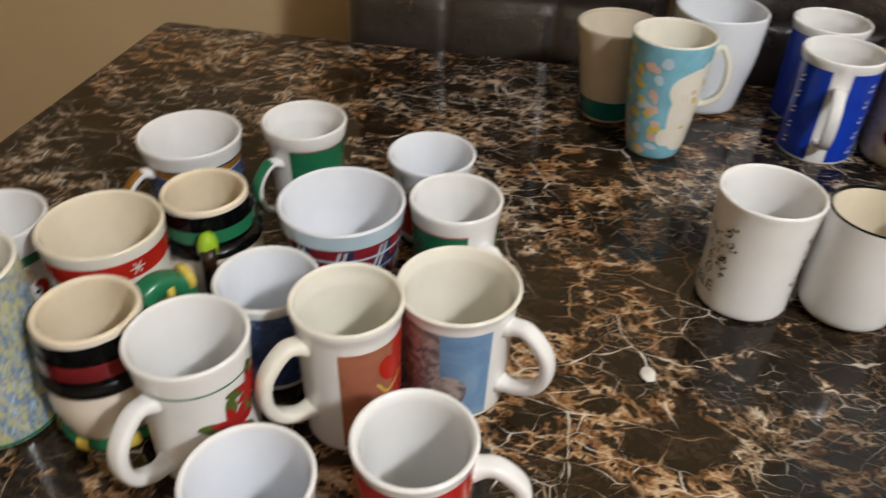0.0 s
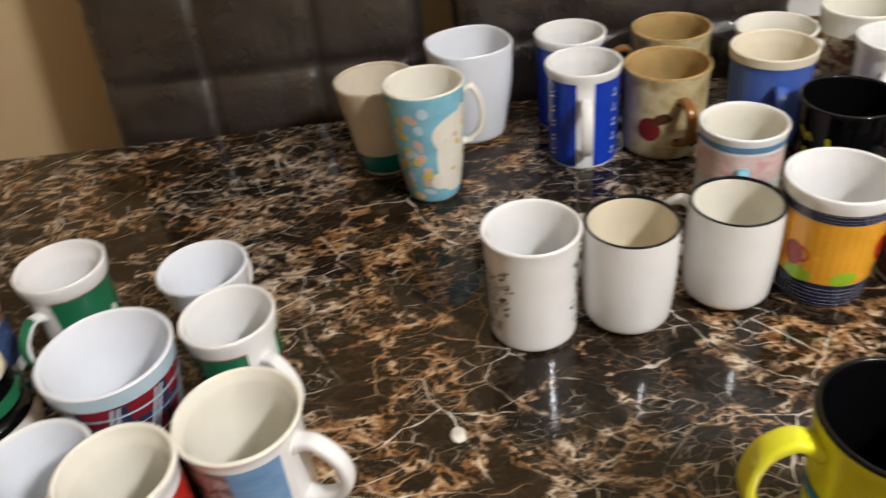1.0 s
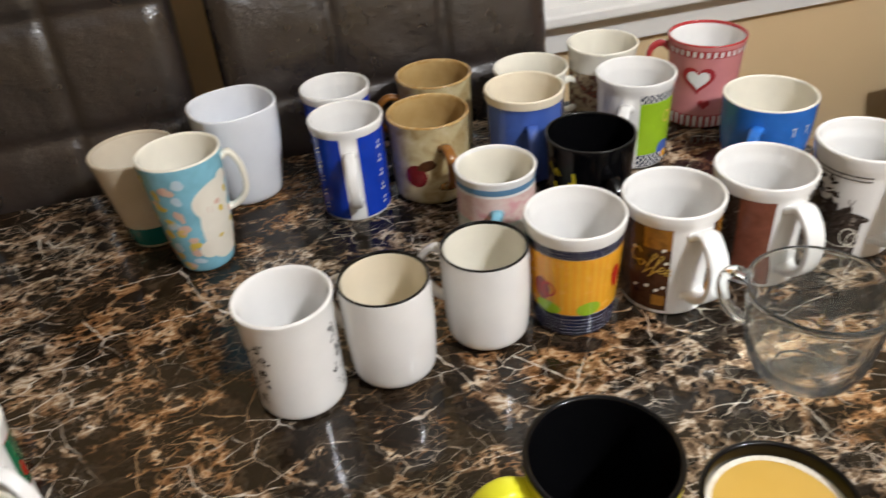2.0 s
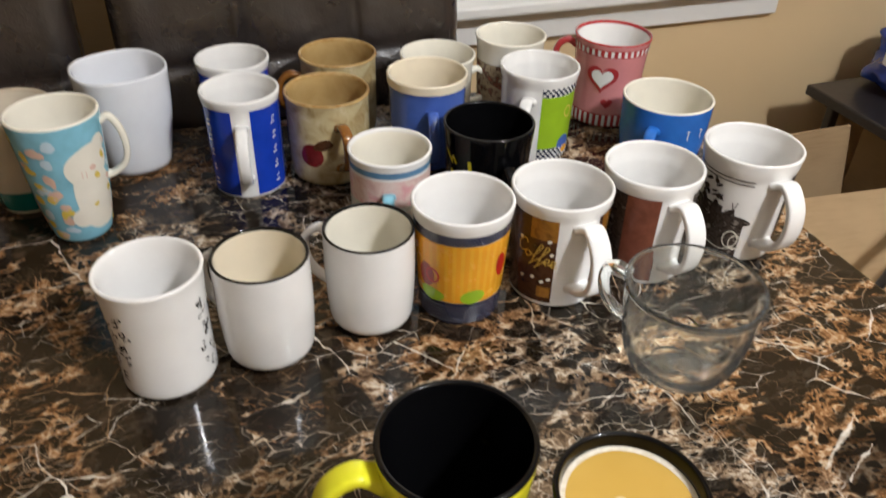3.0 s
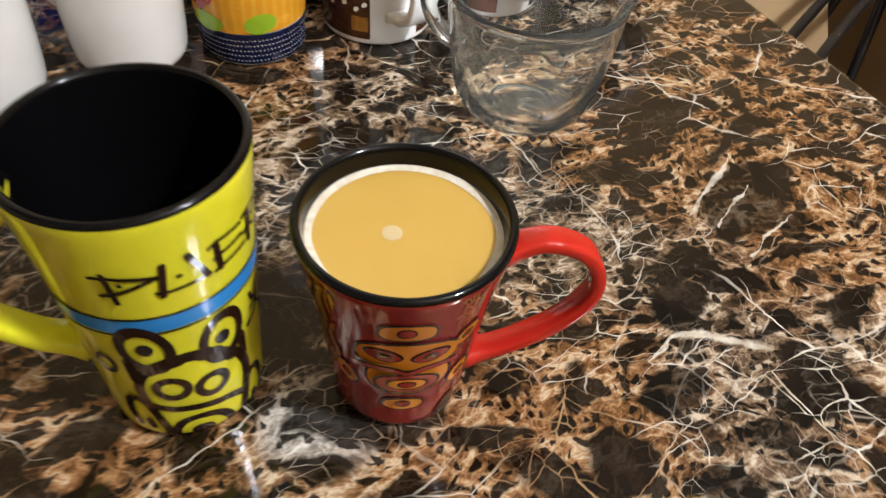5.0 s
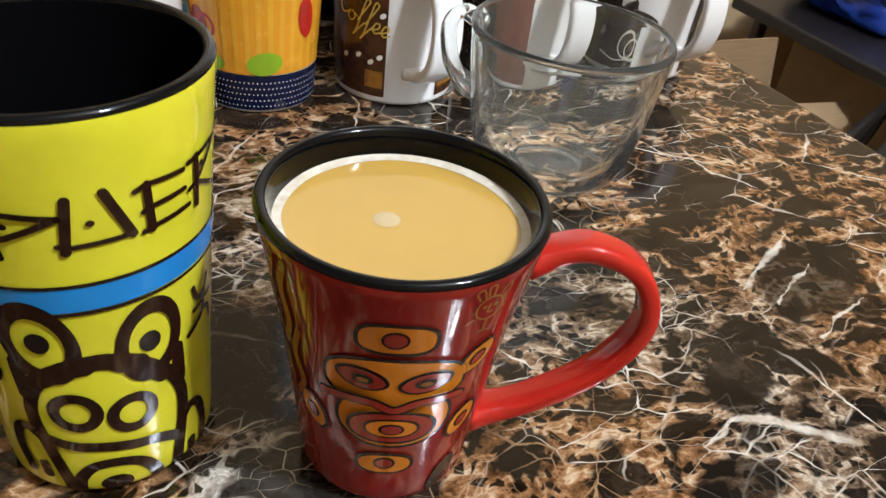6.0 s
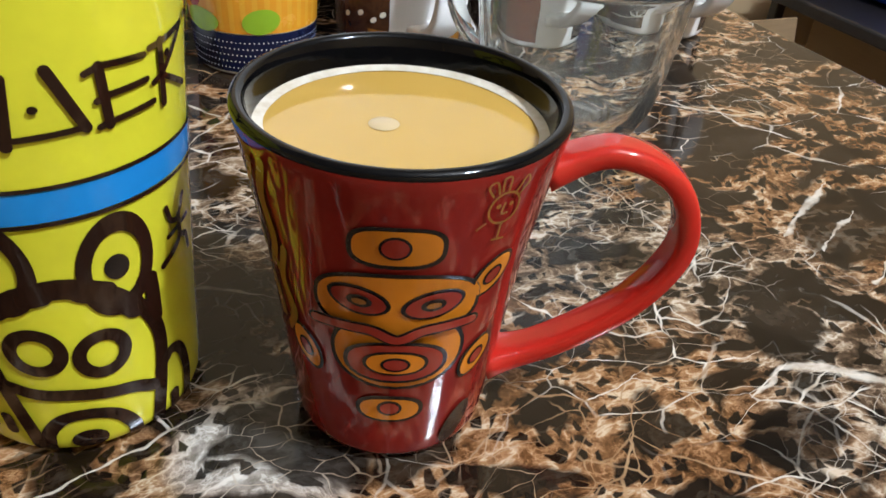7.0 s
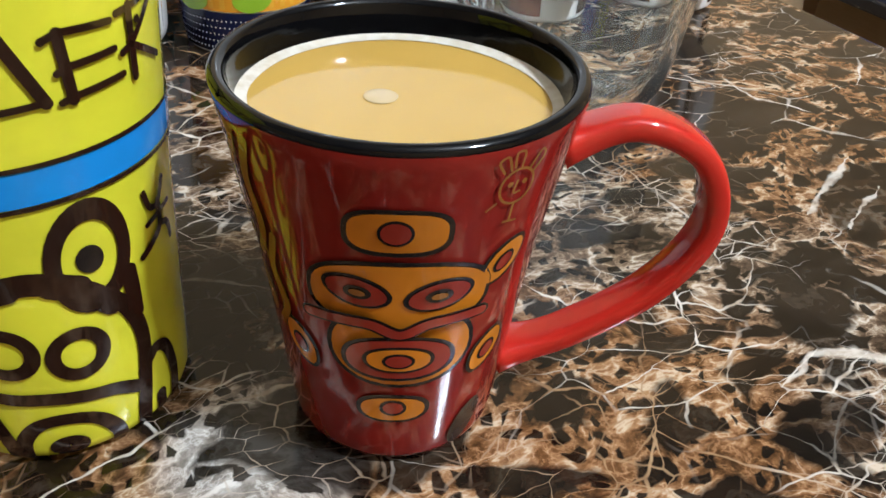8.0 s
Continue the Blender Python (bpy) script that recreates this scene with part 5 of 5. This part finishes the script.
green_mug(-0.068, 0.695, 233, 0.077, "white mug with a green band and green handle", True)
green_mug(0.074, 0.580, 312, 0.074, "white mug with a green and red christmas print", False)
pc = Mug("mug", "white mug with a pale inside and a red print", 0.049, 0.672, 0.086, [(0, 0.0290), (0.5, 0.0330), (0.8, 0.0355), (1, 0.0398)], COOL, COOL, foot=0.006)
pc.add("red_print", pc.band(0.012, 0.060, 0, 360), POINSETTIA, "red printed band")
pc.handle(60, 0.062, 0.022, 0.024, WHITE)

pl = Mug("wide_mug", "wide mug with a maroon plaid print and pale blue inside", -0.013, 0.564, 0.104, [(0, 0.0290), (0.25, 0.0350), (0.6, 0.0425), (1, 0.0492)], MAROON, COOL, COOL, foot=0.006, lip=0.0035)
pl.add("pale_rim", pl.band(0.0895, 0.1025, 0, 360), PALEBLUE, "pale blue rim band")
dk, thin = bmesh.new(), bmesh.new()
for k in range(9):
    pl.band(0.004, 0.0885, 40 * k, 40 * k + 9, dk, 0.0005)
    for x in (0.000, 0.0045):
        pl.stroke(40 * k + 22, [(x - 0.010, 0.006), (x, 0.050), (x + 0.012, 0.088)], 0.0021, thin, 0.0009, True, False)
for z in (0.025, 0.060):
    pl.band(z, z + 0.010, 0, 360, dk, 0.0006)
    pl.band(z + 0.0175, z + 0.0195, 0, 360, thin, 0.0010)
    pl.band(z + 0.0040, z + 0.0048, 0, 360, thin, 0.0010)
pl.add_each("plaid_band", dk, PLAIDBLUE, "dark blue plaid bands")
pl.add_each("plaid_line", thin, PALEBLUE, "thin pale plaid lines")


def snowman(x, y, h, d, wide, band, label, face):
    """A round-bellied novelty mug whose top is a hat with a band."""
    m = Mug("novelty_mug", label, x, y, h, [(0, d * 0.40), (0.15, d * 0.50), (0.38, d * wide), (0.60, d * 0.525), (0.80, d * 0.515), (1, d * 0.5)], FLESH, CREAMIN, CREAMIN, wall=0.0045, foot=0.008)
    m.add("hat", m.band(h * 0.60, h * 0.955, 0, 360, None, 0.0008), BLACK, "glossy black hat")
    m.add("hat_band", m.band(h * 0.70, h * 0.82, 0, 360, None, 0.0016), band, "coloured hat band")
    k = wide + 0.015
    brim = lathe([(d * 0.51, h * 0.560), (d * k, h * 0.575), (d * (k + 0.012), h * 0.605), (d * k, h * 0.640), (d * 0.51, h * 0.665)], 72)
    m.add("hat_brim", brim, BLACK)
    q = [wide * g for g in (0.82, 0.96, 1.0, 1.0, 0.95)]
    scarf = lathe([(d * q[j], h * (0.03 + 0.04 * j)) for j in range(5)], 72)
    m.add("scarf", scarf, GREEN, "green scarf with yellow stripes")
    ys = bmesh.new()
    for k in range(7):
        n = 6
        for j in range(4):
            z0, z1 = h * (0.03 + 0.04 * j), h * (0.03 + 0.04 * (j + 1))
            r0 = d * q[j] + 0.0012
            r1 = d * q[j + 1] + 0.0012
            t0, t1 = radians(50 * k), radians(50 * k + 14)
            ys.faces.new([ys.verts.new(q) for q in ((r0 * math.cos(t0), r0 * math.sin(t0), z0), (r0 * math.cos(t1), r0 * math.sin(t1), z0), (r1 * math.cos(t1), r1 * math.sin(t1), z1), (r1 * math.cos(t0), r1 * math.sin(t0), z1))])
    m.add_each("scarf_stripe", ys, PASTELYELLOW, "yellow stripes")
    if face:
        m.add("eye", m.blob(face, 0, h * 0.49, 0.0022, 0.0026, None, 0.0010), INKBLACK)
        m.add("cheek", m.blob(face, 0.002, h * 0.30, 0.006, 0.005, None, 0.0008), PASTELPINK)
        m.add("eye", m.blob(face, 0.030, h * 0.49, 0.0022, 0.0026, None, 0.0010), INKBLACK)
    return m


sf = snowman(-0.126, 0.582, 0.095, 0.068, 0.60, GREEN, "snowman novelty mug with a black and green hat", 0)
sf.handle(286, 0.066, 0.020, 0.022, DARKBROWN, 0.012, 0.011, "ear", "dark brown branch handle")
knot = bmesh.new()
bmesh.ops.create_icosphere(knot, subdivisions=3, radius=0.010, matrix=Matrix.Translation(sf.on(286, 0, 0.070, 0.008)) @ Matrix.Diagonal((0.8, 1.0, 1.25, 1)))
sf.add("knot", knot, LIME, "lime green knot")
si = snowman(-0.153, 0.429, 0.104, 0.067, 0.56, DARKFRUIT, "snowman novelty mug with a black hat and red band", 338)
si.handle(50, 0.088, 0.030, 0.034, GREEN, 0.018, 0.016, "ear", "green scarf-shaped handle")
d0 = Vector((math.cos(radians(50)), math.sin(radians(50)), 0))
for t in (0.050, 0.066):
    cuff = tube([d0 * t + Vector((0, 0, 0.0885 + k * 0.0)) + d0 * k * 0.005 for k in (0, 1)], 0.0195, 0.0175, 16, Vector((-d0.y, d0.x, 0)))
    si.add("handle_stripe", cuff, PASTELYELLOW, "yellow stripe")

cg = Mug("mug", "cream mug with a red snowflake band", -0.184, 0.524, 0.100, [(0, 0.0370), (0.3, 0.0415), (0.7, 0.0430), (1, 0.0452)], PALECREAM, CREAM, CREAM, foot=0.008)
cg.add("red_band", cg.band(0.074, 0.090, 0, 360), BRIGHTRED, "red band")
flake = bmesh.new()
for k in range(3):
    t = radians(60 * k)
    cg.stroke(322, [(-0.005 * math.cos(t), 0.082 - 0.005 * math.sin(t)), (0.005 * math.cos(t), 0.082 + 0.005 * math.sin(t))], 0.0012, flake)
cg.add("snowflake", flake, PALECREAM, "white snowflake")
cg.handle(150, 0.072, 0.026, 0.028, PALECREAM)

lh = Mug("mug", "white mug with a colourful winter print", -0.281, 0.545, 0.085, [(0, 0.0330), (0.6, 0.0365), (1, 0.0400)], WHITE, WHITE)
lh.add("green_print", lh.band(0.055, 0.064, 230, 420), GREEN, "green garland")
painted(lh, 318, [(0, 45, 7, 9, FLORALBROWN, 0, 2), (-12, 40, 6, 7, BRIGHTRED, 0, 2), (10, 30, 6, 8, BRIGHTRED, 0, 2), (4, 28, 5, 6, WHITE, 0, 2), (5, 28, 1.8, 1.8, INKBLACK, 0, 2)])
lh.handle(180, 0.064, 0.022, 0.026, WHITE)
tp = Mug("tall_mug", "tall mug with a blue and silver lace relief print", -0.237, 0.431, 0.130, [(0, 0.0405), (1, 0.0425)], LACE, PALECREAM, PALECREAM, foot=0.004)
rel = bmesh.new()
for k in range(220):
    a, z = rng.uniform(250, 420), rng.uniform(0.01, 0.115)
    dx, dz = rng.uniform(-0.004, 0.004), rng.uniform(0.002, 0.009)
    tp.stroke(a, [(0, z), (dx, z + dz)], 0.0007, rel, 0.0008, False, False)
tagged(tp.add("lace_relief", rel, PALEBLUE, "raised pale lines"), kind="stuff")
tp.add("base_line", tp.band(0.0035, 0.006, 0, 360), GREEN)
tp.handle(185, 0.10, 0.03, 0.03, PALECREAM)

pj = Mug("mug", "white mug with painted red poinsettias", -0.081, 0.406, 0.108, [(0, 0.0320), (0.15, 0.0350), (0.6, 0.0345), (0.85, 0.0362), (1, 0.0380)], WHITE, WHITE, foot=0.008)
pj.handle(243, 0.080, 0.026, 0.030, WHITE, 0.013, 0.009)
pj.add("green_line", pj.band(0.0885, 0.0900, 0, 360), GREEN)
petals, leaves = bmesh.new(), bmesh.new()
for a0, z0, s in ((324, 0.054, 1.0), (352, 0.074, 0.9), (296, 0.036, 0.6), (40, 0.06, 1.0)):
    for k in range(7):
        t = 51 * k
        pj.blob(a0, 0.008 * s * math.cos(radians(t)), z0 + 0.008 * s * math.sin(radians(t)), 0.008 * s, 0.0035 * s, petals, 0.0008 + 0.00004 * k, 0, t, 1.6)
    for k in range(5):
        t = 72 * k + 20
        pj.blob(a0, 0.015 * s * math.cos(radians(t)), z0 + 0.015 * s * math.sin(radians(t)), 0.009 * s, 0.0045 * s, leaves, 0.0005 + 0.00003 * k, 0, t, 1.6)
pj.add_each("leaf_print", leaves, LEAFGREEN, "dark green painted leaves")
pj.add_each("flower_print", petals, POINSETTIA, "red painted petals")

nk = Mug("mug", "white mug with a dark blue night print", -0.055, 0.489, 0.086, [(0, 0.0300), (0.5, 0.0330), (0.8, 0.0350), (1, 0.0378)], WHITE, COOL, WHITE, foot=0.005)
nk.add("night_print", nk.band(0.008, 0.078, 200, 400), NIGHTBLUE, "dark blue printed scene")
nk.handle(120, 0.062, 0.022, 0.024, WHITE)
bl = Mug("mug", "white mug with a terracotta and red photo print", 0.010, 0.442, 0.112, [(0, 0.0325), (0.85, 0.0345), (0.89, 0.0360), (1, 0.0372)], WHITE, PALECREAM, PALECREAM, foot=0.004)
bl.handle(222, 0.090, 0.032, 0.030, PALECREAM, 0.013, 0.009)
bl.add("photo_print", bl.band(0.008, 0.094, 268, 330), TERRACOTTA, "terracotta photo print")
bl.add("photo_print", bl.band(0.008, 0.094, 330, 420), BRIGHTRED, "red photo print")
bl.add("yellow_line", bl.stroke(330, [(-0.012, 0.062), (-0.004, 0.052), (0.010, 0.060)], 0.002), PASTELYELLOW)
painted(bl, 326, [(0, 72, 8, 12, BRIGHTRED, 25, 2)], 0.0007)
pm = Mug("mug", "white mug with a blue photo print", 0.080, 0.479, 0.098, [(0, 0.0365), (0.88, 0.0405), (0.92, 0.0422), (1, 0.0434)], WHITE, PALECREAM, PALECREAM, foot=0.004)
pm.handle(331, 0.078, 0.024, 0.032, WHITE, 0.013, 0.009)
pm.add("photo_print", pm.band(0.006, 0.086, 255, 306), PHOTOBLUE, "blue sky photo print")
pm.add("photo_print", pm.band(0.006, 0.086, 200, 255), PHOTOGREY, "grey photo print")
grey = pm.blob(262, 0.0, 0.030, 0.012, 0.020, None, 0.0007, 0, 10, 2, 0.14, 8)
pm.add("photo_print", grey, PHOTOGREY)
wn = Mug("mug", "plain white mug with a faint print", -0.028, 0.329, 0.080, [(0, 0.0315), (0.5, 0.0335), (1, 0.0376)], WHITE, COOL, foot=0.006)
wn.handle(255, 0.064, 0.022, 0.024, WHITE)
wn.add("print", wn.band(0.012, 0.055, 300, 400), DARKPRINT, "dark photo print")
ro = Mug("mug", "white mug with a bright red christmas wrap", 0.061, 0.346, 0.100, [(0, 0.0310), (0.9, 0.0338), (0.94, 0.0350), (1, 0.0357)], WHITE, WHITE, foot=0.004)
ro.handle(357, 0.078, 0.026, 0.030, WHITE, 0.013, 0.009)
ro.add("red_print", ro.band(0.006, 0.0915, 10, 344), BRIGHTRED, "bright red printed wrap")
painted(ro, 303, [(0, 68, 8, 7, WHITE, 0, 2), (-22, 60, 9, 9, WHITE, 0, 2), (2, 66, 2.6, 2.4, GREEN, 0, 2), (-24, 58, 3, 3, BRIGHTRED, 0, 2)], 0.0007)

# ---- small bits ----
bit = bmesh.new()
bmesh.ops.create_icosphere(bit, subdivisions=3, radius=1.0)
for v in bit.verts:
    k = 1 + 0.2 * noise.noise(v.co * 1.7)
    v.co = Vector((v.co.x * 0.0062 * k, v.co.y * 0.0075 * k, max(-0.0015, v.co.z * 0.0026 * k)))
crumb = part("crumb", bit, CRUMB, None)
crumb.location = (0.227, 0.498, 0.0016)
tagged(crumb, "small white crumb on the marble table top", "crumb")
